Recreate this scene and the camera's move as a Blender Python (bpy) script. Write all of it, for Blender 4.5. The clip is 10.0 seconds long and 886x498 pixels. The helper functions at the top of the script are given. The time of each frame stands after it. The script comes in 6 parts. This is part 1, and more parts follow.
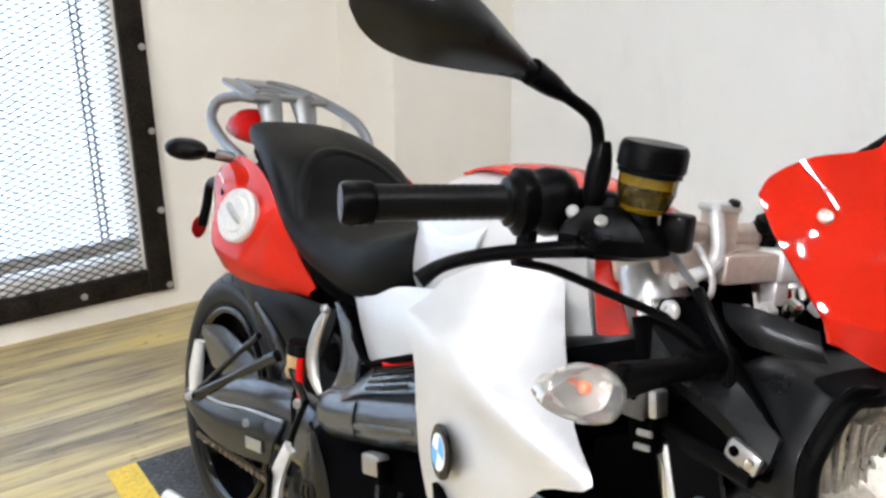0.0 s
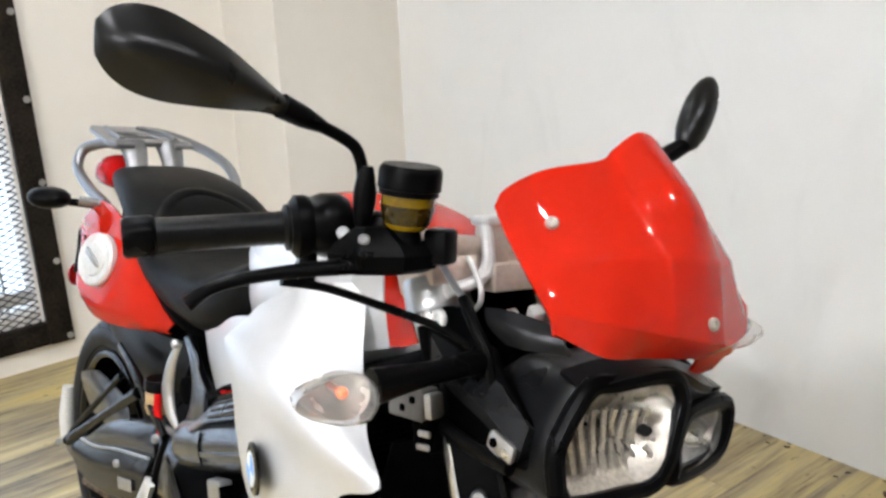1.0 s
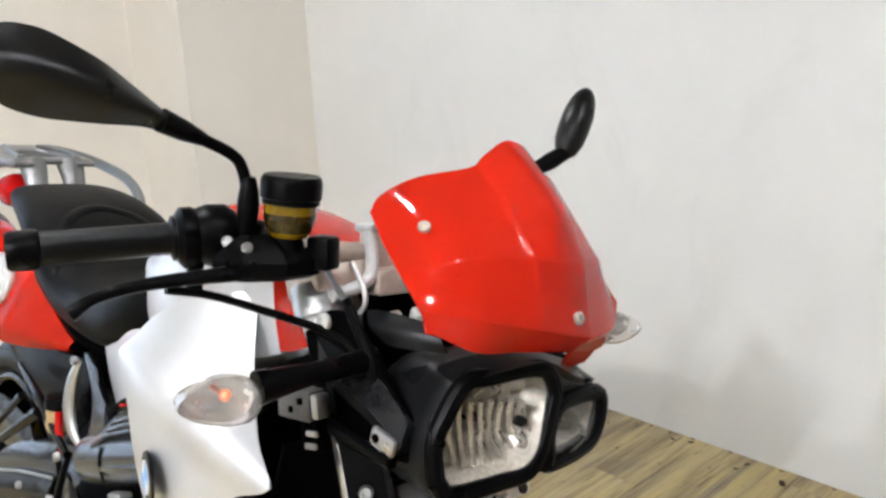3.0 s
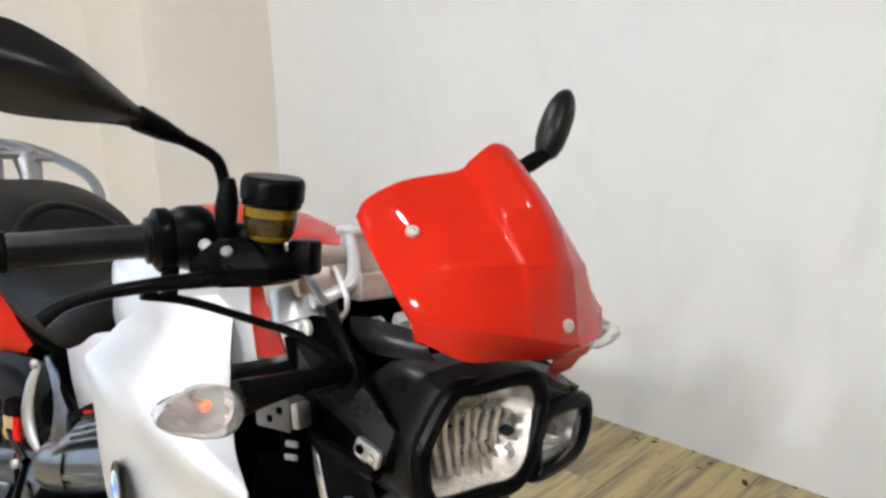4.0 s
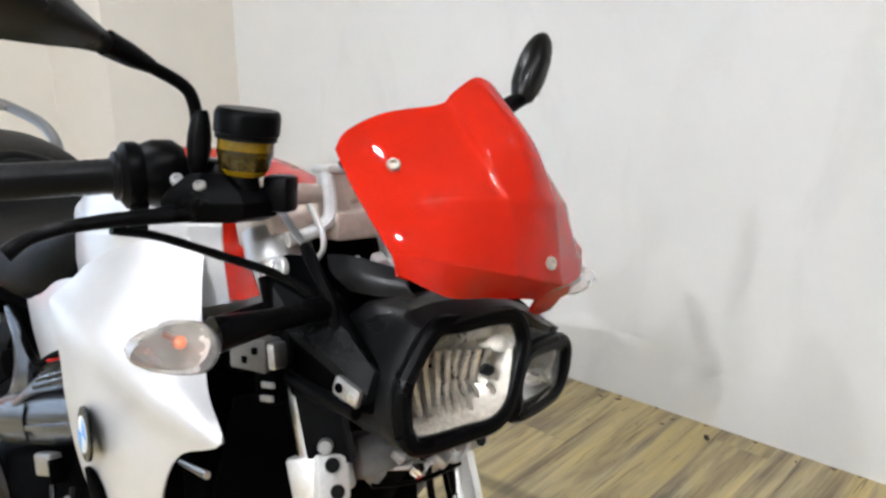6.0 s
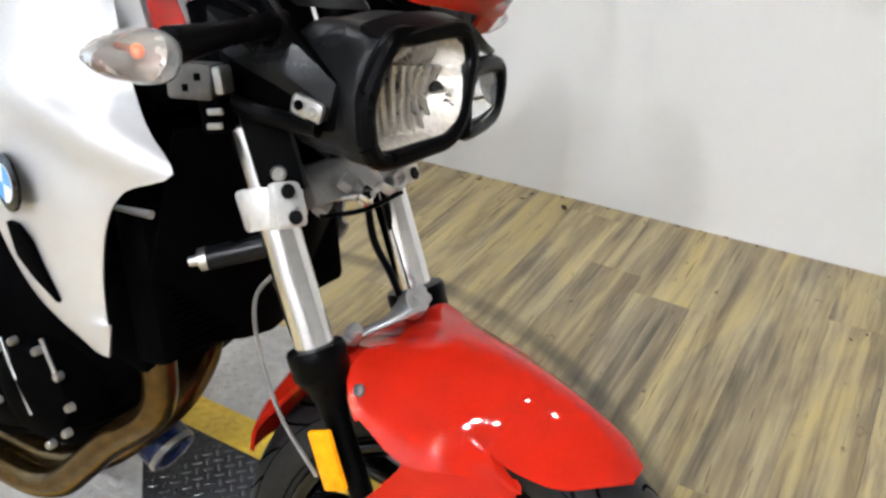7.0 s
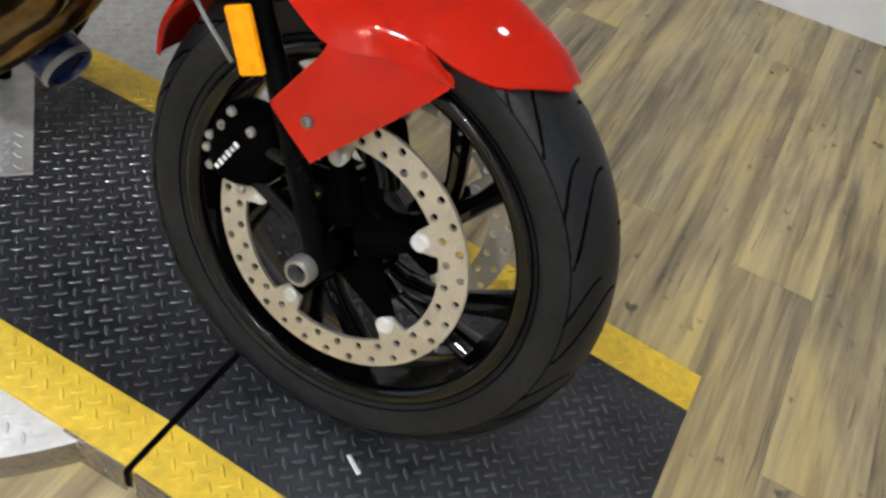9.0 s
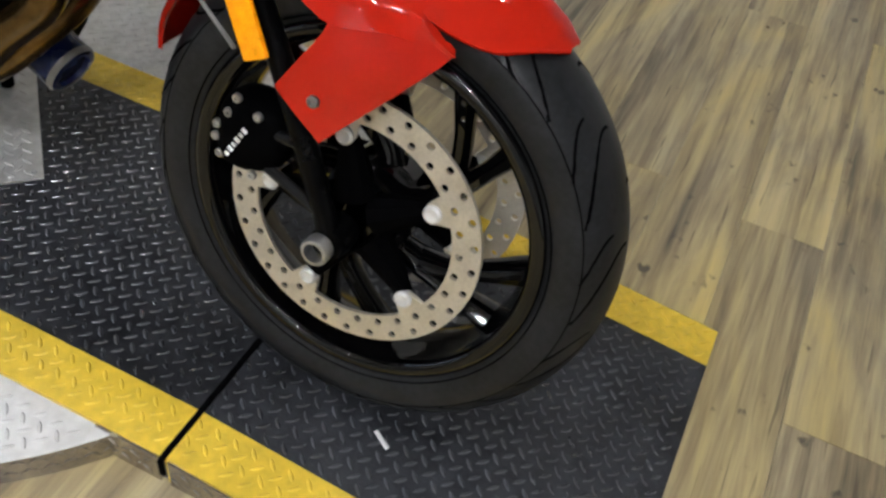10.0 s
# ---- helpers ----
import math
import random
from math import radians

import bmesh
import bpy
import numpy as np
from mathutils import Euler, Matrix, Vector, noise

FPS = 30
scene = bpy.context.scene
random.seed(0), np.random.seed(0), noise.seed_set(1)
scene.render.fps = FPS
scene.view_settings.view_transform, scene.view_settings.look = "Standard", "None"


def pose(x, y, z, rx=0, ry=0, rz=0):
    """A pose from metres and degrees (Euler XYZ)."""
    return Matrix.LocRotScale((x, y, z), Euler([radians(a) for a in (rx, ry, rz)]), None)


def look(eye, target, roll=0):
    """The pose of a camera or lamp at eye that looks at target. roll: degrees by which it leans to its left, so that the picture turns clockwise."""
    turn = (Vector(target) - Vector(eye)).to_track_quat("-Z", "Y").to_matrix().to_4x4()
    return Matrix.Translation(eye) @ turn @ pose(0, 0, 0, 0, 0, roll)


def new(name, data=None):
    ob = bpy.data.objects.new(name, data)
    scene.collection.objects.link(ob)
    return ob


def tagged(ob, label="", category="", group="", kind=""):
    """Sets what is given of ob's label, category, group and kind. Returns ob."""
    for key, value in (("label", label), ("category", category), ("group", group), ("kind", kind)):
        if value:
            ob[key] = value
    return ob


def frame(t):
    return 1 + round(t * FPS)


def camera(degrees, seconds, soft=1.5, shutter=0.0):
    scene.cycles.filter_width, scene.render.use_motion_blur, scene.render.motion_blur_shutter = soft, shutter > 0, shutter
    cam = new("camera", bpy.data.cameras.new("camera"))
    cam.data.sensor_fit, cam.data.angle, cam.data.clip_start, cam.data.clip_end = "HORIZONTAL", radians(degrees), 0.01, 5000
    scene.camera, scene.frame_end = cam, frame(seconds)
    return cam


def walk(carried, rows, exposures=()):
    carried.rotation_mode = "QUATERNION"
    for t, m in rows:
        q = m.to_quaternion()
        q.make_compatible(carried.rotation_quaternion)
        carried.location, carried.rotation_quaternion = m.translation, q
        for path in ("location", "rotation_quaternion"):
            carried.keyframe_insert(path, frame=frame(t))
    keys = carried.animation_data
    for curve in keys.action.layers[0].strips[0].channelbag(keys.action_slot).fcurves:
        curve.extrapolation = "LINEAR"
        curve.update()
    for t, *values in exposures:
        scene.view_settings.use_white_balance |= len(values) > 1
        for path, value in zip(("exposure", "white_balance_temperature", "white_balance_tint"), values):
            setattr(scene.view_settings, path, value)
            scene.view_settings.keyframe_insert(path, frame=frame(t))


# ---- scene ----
cam = camera(52.52, 10.0, soft=2.7)
PATH = [
    (0, (0.2449, -0.5497, 1.3792), (-1.3139, 0.4940, 0.6859), -0.25),
    (0.2, (0.3080, -0.5300, 1.3870), (-1.2500, 0.5350, 0.7250), -0.80),
    (0.5, (0.3563, -0.5014, 1.3927), (-1.1615, 0.6450, 0.7746), -1.57),
    (1, (0.3932, -0.4580, 1.3840), (-1.1092, 0.7047, 0.7590), -2.50),
    (1.5, (0.4110, -0.4304, 1.3788), (-1.0428, 0.7840, 0.7372), -2.64),
    (2, (0.4262, -0.4241, 1.3769), (-0.9891, 0.8312, 0.7280), -2.48),
    (2.5, (0.4524, -0.4280, 1.3790), (-0.9494, 0.8536, 0.7526), -2.30),
    (2.7, (0.4590, -0.4400, 1.3830), (-0.9480, 0.8440, 0.7720), -2.50),
    (3.8, (0.4280, -0.4580, 1.3880), (-0.9240, 0.8850, 0.7810), -1.50),
    (4, (0.4178, -0.4550, 1.3883), (-0.9132, 0.9060, 0.7751), -1.21),
    (4.5, (0.4193, -0.4476, 1.3907), (-0.9116, 0.9195, 0.7908), -1.26),
    (5, (0.4130, -0.4442, 1.3892), (-0.8876, 0.9422, 0.7676), -0.97),
    (5.2, (0.4090, -0.4447, 1.3887), (-0.8853, 0.9431, 0.7571), -0.79),
    (6.3, (0.3775, -0.4869, 1.3328), (-0.7997, 0.9442, 0.5803), 0.83),
    (6.5, (0.3560, -0.5084, 1.3195), (-0.7048, 0.9681, 0.4860), 0.04),
    (6.7, (0.3430, -0.5290, 1.3030), (-0.6280, 0.9590, 0.3850), -0.05),
    (7, (0.3167, -0.5746, 1.2624), (-0.5061, 0.9257, 0.2269), 2.22),
    (7.5, (0.3143, -0.6033, 1.2130), (-0.3904, 0.8719, 0.0609), 5.27),
    (8, (0.3207, -0.6146, 1.1661), (-0.3151, 0.8152, -0.0794), 7.25),
    (8.5, (0.3342, -0.6227, 1.1216), (-0.2169, 0.7604, -0.2139), 10.03),
    (9, (0.3369, -0.6309, 1.0758), (-0.1247, 0.7225, -0.3225), 13.33),
    (9.5, (0.3319, -0.6424, 1.0482), (-0.1125, 0.6805, -0.3845), 13.55),
    (10, (0.3409, -0.6512, 1.0733), (-0.1219, 0.6743, -0.3511), 8.95),
]
walk(cam, [(t, look(e, g, r)) for t, e, g, r in PATH], exposures=[(0.0, 1.40, 6100, 10), (1.0, 1.38, 6200, 10), (2.5, 1.34, 6200, 10), (5.2, 1.33, 6100, 10), (7.0, 1.35, 6050, 10), (8.5, 1.03, 6100, 10), (10.0, 0.70, 6100, 10)])

# ---- light ----
world = bpy.data.worlds.new("world")
scene.world = world
world.use_nodes = True
wn = world.node_tree.nodes
sky = wn.new("ShaderNodeTexSky")
sky.sky_type, sky.sun_disc, sky.sun_elevation, sky.sun_rotation = "NISHITA", False, radians(40), radians(200)
wn["Background"].inputs["Strength"].default_value = 0.12
world.node_tree.links.new(sky.outputs[0], wn["Background"].inputs["Color"])
sun = new("sun", bpy.data.lights.new("sun", "SUN"))
sun.data.energy, sun.data.angle, sun.data.color = 1.0, radians(10), (1.0, 0.96, 0.9)
sun.matrix_world = look((-8, -6, 7), (0, 0, 0))

# ---- materials ----


def material(name, colour, rough=0.5, metal=0.0, vary=0.12, scale=8.0, bump=0.0, bump_scale=120.0, coat=0.0, island=0.0, obj=0.0, spec=0.5):
    """A principled surface with colour variation at two scales and a fine relief."""
    m = bpy.data.materials.new(name)
    m.use_nodes = True
    nt = m.node_tree
    b = nt.nodes["Principled BSDF"]
    b.inputs["Roughness"].default_value, b.inputs["Metallic"].default_value = rough, metal
    b.inputs["Coat Weight"].default_value, b.inputs["Coat Roughness"].default_value = coat, 0.04
    b.inputs["Specular IOR Level"].default_value = spec
    tc = nt.nodes.new("ShaderNodeTexCoord")
    n1, n2 = nt.nodes.new("ShaderNodeTexNoise"), nt.nodes.new("ShaderNodeTexNoise")
    n1.inputs["Scale"].default_value, n1.inputs["Detail"].default_value = scale, 4
    n2.inputs["Scale"].default_value, n2.inputs["Detail"].default_value = scale * 9, 3
    add = nt.nodes.new("ShaderNodeMath")
    add.operation = "ADD"
    mr = nt.nodes.new("ShaderNodeMapRange")
    mr.inputs[1].default_value, mr.inputs[2].default_value = 0.7, 1.3
    mr.inputs[3].default_value, mr.inputs[4].default_value = 1 - vary, 1 + vary
    hsv = nt.nodes.new("ShaderNodeHueSaturation")
    hsv.inputs["Color"].default_value = (*colour, 1)
    for n in (n1, n2):
        nt.links.new(tc.outputs["Object"], n.inputs["Vector"])
    nt.links.new(n1.outputs["Fac"], add.inputs[0])
    nt.links.new(n2.outputs["Fac"], add.inputs[1])
    nt.links.new(add.outputs[0], mr.inputs[0])
    value = mr.outputs[0]
    if island or obj:
        info = nt.nodes.new("ShaderNodeObjectInfo" if obj else "ShaderNodeNewGeometry")
        r2 = nt.nodes.new("ShaderNodeMapRange")
        r2.inputs[3].default_value, r2.inputs[4].default_value = 1 - (island or obj), 1 + (island or obj)
        nt.links.new(info.outputs["Random" if obj else "Random Per Island"], r2.inputs[0])
        mul = nt.nodes.new("ShaderNodeMath")
        mul.operation = "MULTIPLY"
        nt.links.new(value, mul.inputs[0])
        nt.links.new(r2.outputs[0], mul.inputs[1])
        value = mul.outputs[0]
    nt.links.new(value, hsv.inputs["Value"])
    nt.links.new(hsv.outputs[0], b.inputs["Base Color"])
    rr = nt.nodes.new("ShaderNodeMapRange")
    rr.inputs[3].default_value, rr.inputs[4].default_value = max(rough - 0.06, 0.02), min(rough + 0.08, 1)
    nt.links.new(n1.outputs["Fac"], rr.inputs[0])
    nt.links.new(rr.outputs[0], b.inputs["Roughness"])
    if bump:
        n3, bp = nt.nodes.new("ShaderNodeTexNoise"), nt.nodes.new("ShaderNodeBump")
        n3.inputs["Scale"].default_value, n3.inputs["Detail"].default_value = bump_scale, 3
        bp.inputs["Strength"].default_value, bp.inputs["Distance"].default_value = bump, 0.002
        nt.links.new(tc.outputs["Object"], n3.inputs["Vector"])
        nt.links.new(n3.outputs["Fac"], bp.inputs["Height"])
        nt.links.new(bp.outputs[0], b.inputs["Normal"])
    return m


def glass(name, colour, rough=0.03, ior=1.45):
    m = bpy.data.materials.new(name)
    m.use_nodes = True
    b = m.node_tree.nodes["Principled BSDF"]
    b.inputs["Base Color"].default_value, b.inputs["Roughness"].default_value = (*colour, 1), rough
    b.inputs["Transmission Weight"].default_value, b.inputs["IOR"].default_value = 1.0, ior
    return m


def glow(name, colour, strength):
    m = bpy.data.materials.new(name)
    m.use_nodes = True
    b = m.node_tree.nodes["Principled BSDF"]
    b.inputs["Base Color"].default_value = (*colour, 1)
    b.inputs["Emission Color"].default_value, b.inputs["Emission Strength"].default_value = (*colour, 1), strength
    return m


def plank_material():
    """Vinyl plank: grey and straw streaks along the plank, fine grain, a shift from plank to plank."""
    m = bpy.data.materials.new("oak_vinyl")
    m.use_nodes = True
    nt = m.node_tree
    b = nt.nodes["Principled BSDF"]
    tc, info = nt.nodes.new("ShaderNodeTexCoord"), nt.nodes.new("ShaderNodeObjectInfo")
    off = nt.nodes.new("ShaderNodeVectorMath")
    off.operation = "MULTIPLY_ADD"
    comb = nt.nodes.new("ShaderNodeCombineXYZ")
    for i in range(3):
        nt.links.new(info.outputs["Random"], comb.inputs[i])
    off.inputs[1].default_value = (37, 53, 11)
    nt.links.new(comb.outputs[0], off.inputs[0])
    nt.links.new(tc.outputs["Object"], off.inputs[2])
    facs = []
    for sx, sy, sc, det, dis in ((1.0, 0.08, 11, 6, 0.6), (1.0, 0.045, 60, 7, 0.5), (1.0, 0.30, 4.5, 5, 0.8)):
        mp, no = nt.nodes.new("ShaderNodeMapping"), nt.nodes.new("ShaderNodeTexNoise")
        mp.inputs["Scale"].default_value = (sx, sy, 1)
        no.inputs["Scale"].default_value, no.inputs["Detail"].default_value, no.inputs["Distortion"].default_value = sc, det, dis
        no.inputs["Roughness"].default_value = 0.62
        nt.links.new(off.outputs[0], mp.inputs[0])
        nt.links.new(mp.outputs[0], no.inputs["Vector"])
        facs.append(no.outputs["Fac"])
    ramp = nt.nodes.new("ShaderNodeValToRGB")
    e = ramp.color_ramp.elements
    e[0].position, e[0].color = 0.31, (0.062, 0.046, 0.028, 1)
    e[1].position, e[1].color = 0.66, (0.58, 0.47, 0.240, 1)
    for at, col in ((0.40, (0.190, 0.148, 0.088, 1)), (0.475, (0.315, 0.250, 0.142, 1)), (0.54, (0.440, 0.360, 0.198, 1))):
        ramp.color_ramp.elements.new(at).color = col
    a1 = nt.nodes.new("ShaderNodeMath")
    a1.operation = "MULTIPLY_ADD"
    a1.inputs[1].default_value = 0.36
    nt.links.new(facs[1], a1.inputs[0])
    a2 = nt.nodes.new("ShaderNodeMath")
    a2.operation = "MULTIPLY_ADD"
    a2.inputs[1].default_value, a2.inputs[2].default_value = 0.58, -0.158
    nt.links.new(facs[0], a2.inputs[0])
    a3 = nt.nodes.new("ShaderNodeMath")
    a3.operation = "MULTIPLY_ADD"
    a3.inputs[1].default_value = 0.38
    nt.links.new(facs[2], a3.inputs[0])
    nt.links.new(a2.outputs[0], a3.inputs[2])
    nt.links.new(a3.outputs[0], a1.inputs[2])
    nt.links.new(a1.outputs[0], ramp.inputs[0])
    hsv = nt.nodes.new("ShaderNodeHueSaturation")
    mr = nt.nodes.new("ShaderNodeMapRange")
    mr.inputs[3].default_value, mr.inputs[4].default_value = 0.93, 1.07
    nt.links.new(info.outputs["Random"], mr.inputs[0])
    sat = nt.nodes.new("ShaderNodeMapRange")
    sat.inputs[1].default_value, sat.inputs[2].default_value = 0.3, 0.7
    sat.inputs[3].default_value, sat.inputs[4].default_value = 0.85, 1.25
    nt.links.new(facs[2], sat.inputs[0])
    nt.links.new(ramp.outputs[0], hsv.inputs["Color"])
    nt.links.new(mr.outputs[0], hsv.inputs["Value"])
    nt.links.new(sat.outputs[0], hsv.inputs["Saturation"])
    geo, dist, sub = nt.nodes.new("ShaderNodeNewGeometry"), nt.nodes.new("ShaderNodeVectorMath"), nt.nodes.new("ShaderNodeMath")
    dist.operation, sub.operation = "DISTANCE", "SUBTRACT"
    dist.inputs[1].default_value, sub.inputs[1].default_value = (-0.68, 0.12, 0.0), 0.975
    nt.links.new(geo.outputs["Position"], dist.inputs[0])
    nt.links.new(dist.outputs["Value"], sub.inputs[0])
    ab, ring, wob = nt.nodes.new("ShaderNodeMath"), nt.nodes.new("ShaderNodeMapRange"), nt.nodes.new("ShaderNodeMath")
    ab.operation, wob.operation = "ABSOLUTE", "MULTIPLY"
    nt.links.new(sub.outputs[0], ab.inputs[0])
    ring.inputs[1].default_value, ring.inputs[2].default_value, ring.inputs[3].default_value, ring.inputs[4].default_value = 0.012, 0.036, 1.1, 0.0
    nt.links.new(ab.outputs[0], ring.inputs[0])
    spots = nt.nodes.new("ShaderNodeTexNoise")
    spots.inputs["Scale"].default_value, spots.inputs["Detail"].default_value = 9, 6
    nt.links.new(geo.outputs["Position"], spots.inputs["Vector"])
    nt.links.new(spots.outputs["Fac"], wob.inputs[0])
    nt.links.new(ring.outputs[0], wob.inputs[1])
    knot, kr, both = nt.nodes.new("ShaderNodeTexNoise"), nt.nodes.new("ShaderNodeMapRange"), nt.nodes.new("ShaderNodeMath")
    both.operation = "MAXIMUM"
    knot.inputs["Scale"].default_value, knot.inputs["Detail"].default_value = 48, 6
    kr.inputs[1].default_value, kr.inputs[2].default_value, kr.inputs[3].default_value, kr.inputs[4].default_value = 0.66, 0.74, 0.0, 0.85
    kmap = nt.nodes.new("ShaderNodeMapping")
    kmap.inputs["Scale"].default_value = (0.7, 0.45, 1)
    nt.links.new(off.outputs[0], kmap.inputs[0])
    nt.links.new(kmap.outputs[0], knot.inputs["Vector"])
    nt.links.new(knot.outputs["Fac"], kr.inputs[0])
    nt.links.new(kr.outputs[0], both.inputs[0])
    nt.links.new(wob.outputs[0], both.inputs[1])
    dirt = nt.nodes.new("ShaderNodeMix")
    dirt.data_type = "RGBA"
    dirt.inputs[7].default_value = (0.055, 0.045, 0.032, 1)
    cmap, crack, cr, most = nt.nodes.new("ShaderNodeMapping"), nt.nodes.new("ShaderNodeTexNoise"), nt.nodes.new("ShaderNodeMapRange"), nt.nodes.new("ShaderNodeMath")
    cmap.inputs["Scale"].default_value = (1, 0.045, 1)
    crack.inputs["Scale"].default_value, crack.inputs["Detail"].default_value, crack.inputs["Distortion"].default_value = 95, 3, 0.3
    cr.inputs[1].default_value, cr.inputs[2].default_value, cr.inputs[3].default_value, cr.inputs[4].default_value = 0.635, 0.70, 0.0, 0.6
    most.operation = "MAXIMUM"
    nt.links.new(off.outputs[0], cmap.inputs[0])
    nt.links.new(cmap.outputs[0], crack.inputs["Vector"])
    nt.links.new(crack.outputs["Fac"], cr.inputs[0])
    nt.links.new(cr.outputs[0], most.inputs[0])
    nt.links.new(both.outputs[0], most.inputs[1])
    nt.links.new(most.outputs[0], dirt.inputs[0])
    nt.links.new(hsv.outputs[0], dirt.inputs[6])
    nt.links.new(dirt.outputs[2], b.inputs["Base Color"])
    b.inputs["Roughness"].default_value = 0.42
    bp = nt.nodes.new("ShaderNodeBump")
    bp.inputs["Strength"].default_value, bp.inputs["Distance"].default_value = 0.25, 0.001
    nt.links.new(facs[1], bp.inputs["Height"])
    nt.links.new(bp.outputs[0], b.inputs["Normal"])
    return m


RED = material("red_paint", (0.45, 0.0140, 0.005), 0.3, vary=0.05, scale=3, coat=0.6, spec=0.0)
SILVER = material("silver_paint", (0.62, 0.62, 0.626), 0.36, 0.5, vary=0.025, scale=4, coat=0.3)
BLACK = material("satin_black_plastic", (0.0018, 0.0018, 0.0020), 0.28, vary=0.25, scale=20, bump=0.08, bump_scale=600, spec=0.06)
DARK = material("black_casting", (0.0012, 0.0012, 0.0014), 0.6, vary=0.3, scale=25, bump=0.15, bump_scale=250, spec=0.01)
GREYP = material("grey_black_plastic", (0.0058, 0.0060, 0.0066), 0.28, vary=0.18, scale=20, bump=0.06, bump_scale=500, spec=0.17)
MSHELL = material("mirror_shell_plastic", (0.0042, 0.0040, 0.0039), 0.28, vary=0.2, scale=20, bump=0.05, bump_scale=500, spec=0.25)
SATIN = material("satin_grey_cover", (0.135, 0.143, 0.160), 0.2, 0.8, vary=0.12, scale=12, bump=0.04, bump_scale=500, spec=0.4)
RACKM = material("satin_rack_alloy", (0.27, 0.27, 0.275), 0.32, 0.85, vary=0.1, scale=18, bump=0.05, bump_scale=300)
CUP = material("silvered_cup", (0.62, 0.59, 0.55), 0.25, 0.7, vary=0.12, scale=40)
GLOSSB = material("gloss_black", (0.0012, 0.0012, 0.0014), 0.07, vary=0.2, scale=10, coat=0.6, spec=0.10)
ENAMEL = material("black_enamel", (0.0036, 0.0037, 0.0042), 0.2, vary=0.2, scale=14, spec=0.34)
TAILP = material("dark_tail_plastic", (0.0040, 0.0040, 0.0043), 0.32, vary=0.2, scale=20, bump=0.06, bump_scale=500, spec=0.14)
RUBBER = material("tyre_rubber", (0.0115, 0.0120, 0.0134), 0.42, vary=0.4, scale=14, bump=0.12, bump_scale=300, spec=0.22)
GRIPR = material("grip_rubber", (0.0022, 0.0022, 0.0025), 0.32, vary=0.2, scale=30, bump=0.12, bump_scale=400, spec=0.17)
SEATV = material("seat_vinyl", (0.0020, 0.0020, 0.0022), 0.40, vary=0.15, scale=12, bump=0.25, bump_scale=700, spec=0.10)
CHROME = material("brushed_steel", (0.88, 0.88, 0.89), 0.14, 1.0, vary=0.06, scale=15)
ALLOY = material("satin_alloy", (0.50, 0.50, 0.50), 0.34, 0.9, vary=0.1, scale=18, bump=0.06, bump_scale=300)
ALUW = material("cast_alloy_pale", (0.62, 0.615, 0.60), 0.42, 0.35, vary=0.12, scale=14, bump=0.08, bump_scale=300)
BRONZE = material("champagne_alloy", (0.56, 0.47, 0.40), 0.40, 0.45, vary=0.14, scale=14)
DISC = material("brake_disc_steel", (0.58, 0.545, 0.48), 0.38, 0.75, vary=0.12, scale=30, bump=0.1, bump_scale=500)
PIPE = material("heat_tinted_steel", (0.125, 0.078, 0.028), 0.24, 0.92, vary=0.45, scale=7)
AMBER = material("amber_reflector", (1.0, 0.36, 0.002), 0.2, vary=0.25, scale=60, coat=0.15, spec=0.1)
ORANGE = material("orange_bulb", (0.85, 0.16, 0.02), 0.3)
BLUE = material("blue_paint", (0.003, 0.010, 0.060), 0.25, vary=0.35, spec=0.3)
SKYBLUE = material("badge_blue", (0.10, 0.36, 0.78), 0.3)
WHITE = material("badge_white", (0.8, 0.8, 0.8), 0.35)
GREYHOSE = material("grey_hose", (0.16, 0.155, 0.145), 0.5)
CONN = material("grey_connector_plastic", (0.07, 0.068, 0.066), 0.45, vary=0.3, scale=50)
CHAINM = material("chain_steel", (0.17, 0.13, 0.09), 0.5, 0.7, vary=0.4, scale=40)
FLUID = material("amber_reservoir", (0.150, 0.092, 0.002), 0.2, vary=0.2, scale=25, coat=0.5, spec=0.2)
FLUIDD = material("dark_amber_fluid", (0.026, 0.016, 0.001), 0.12, vary=0.3, scale=25, coat=0.5, spec=0.3)
BOTTLE = material("milky_bottle", (0.42, 0.28, 0.14), 0.3, vary=0.3, scale=60, coat=0.3)
REDLENS = material("red_lens", (0.46, 0.006, 0.006), 0.2, coat=0.12, spec=0.05)
FROST = glass("frosted_clear_lens", (0.97, 0.96, 0.95), 0.07, 1.18)
FROST.node_tree.nodes["Principled BSDF"].inputs["Transmission Weight"].default_value = 0.95
CLEAR = glass("clear_lens", (1, 1, 1), 0.02, 1.18)
MIRROR = material("mirror_glass", (0.85, 0.86, 0.87), 0.03, 1.0, vary=0.01)
REFLECT = material("lamp_reflector", (0.50, 0.46, 0.395), 0.28, 0.65, vary=0.3, scale=30)
WARMP = material("cream_wall_paint", (0.84, 0.80, 0.735), 0.7, vary=0.02, scale=1.2, bump=0.05, bump_scale=160)
# Ceiling and two walls are unseen; their grey is set to limit bounced light.
CEILP = material("low_bounce_ceiling_grey", (0.40, 0.40, 0.39), 0.8, vary=0.03, scale=2)
GREYW = material("low_bounce_wall_grey", (0.55, 0.545, 0.53), 0.75, vary=0.04, scale=1.5)
MATB = material("black_rubber_tread", (0.025, 0.026, 0.030), 0.36, vary=0.7, scale=4, bump=0.25, bump_scale=200, spec=0.3)
# Tread tops are paler for wear and for highlights put into the colour.
MATT = material("worn_glinting_tread_top", (0.040, 0.041, 0.045), 0.26, vary=0.6, scale=7, spec=0.8)
MATY = material("yellow_tread_border", (0.70, 0.48, 0.035), 0.42, vary=0.2, scale=7, bump=0.1, bump_scale=200)
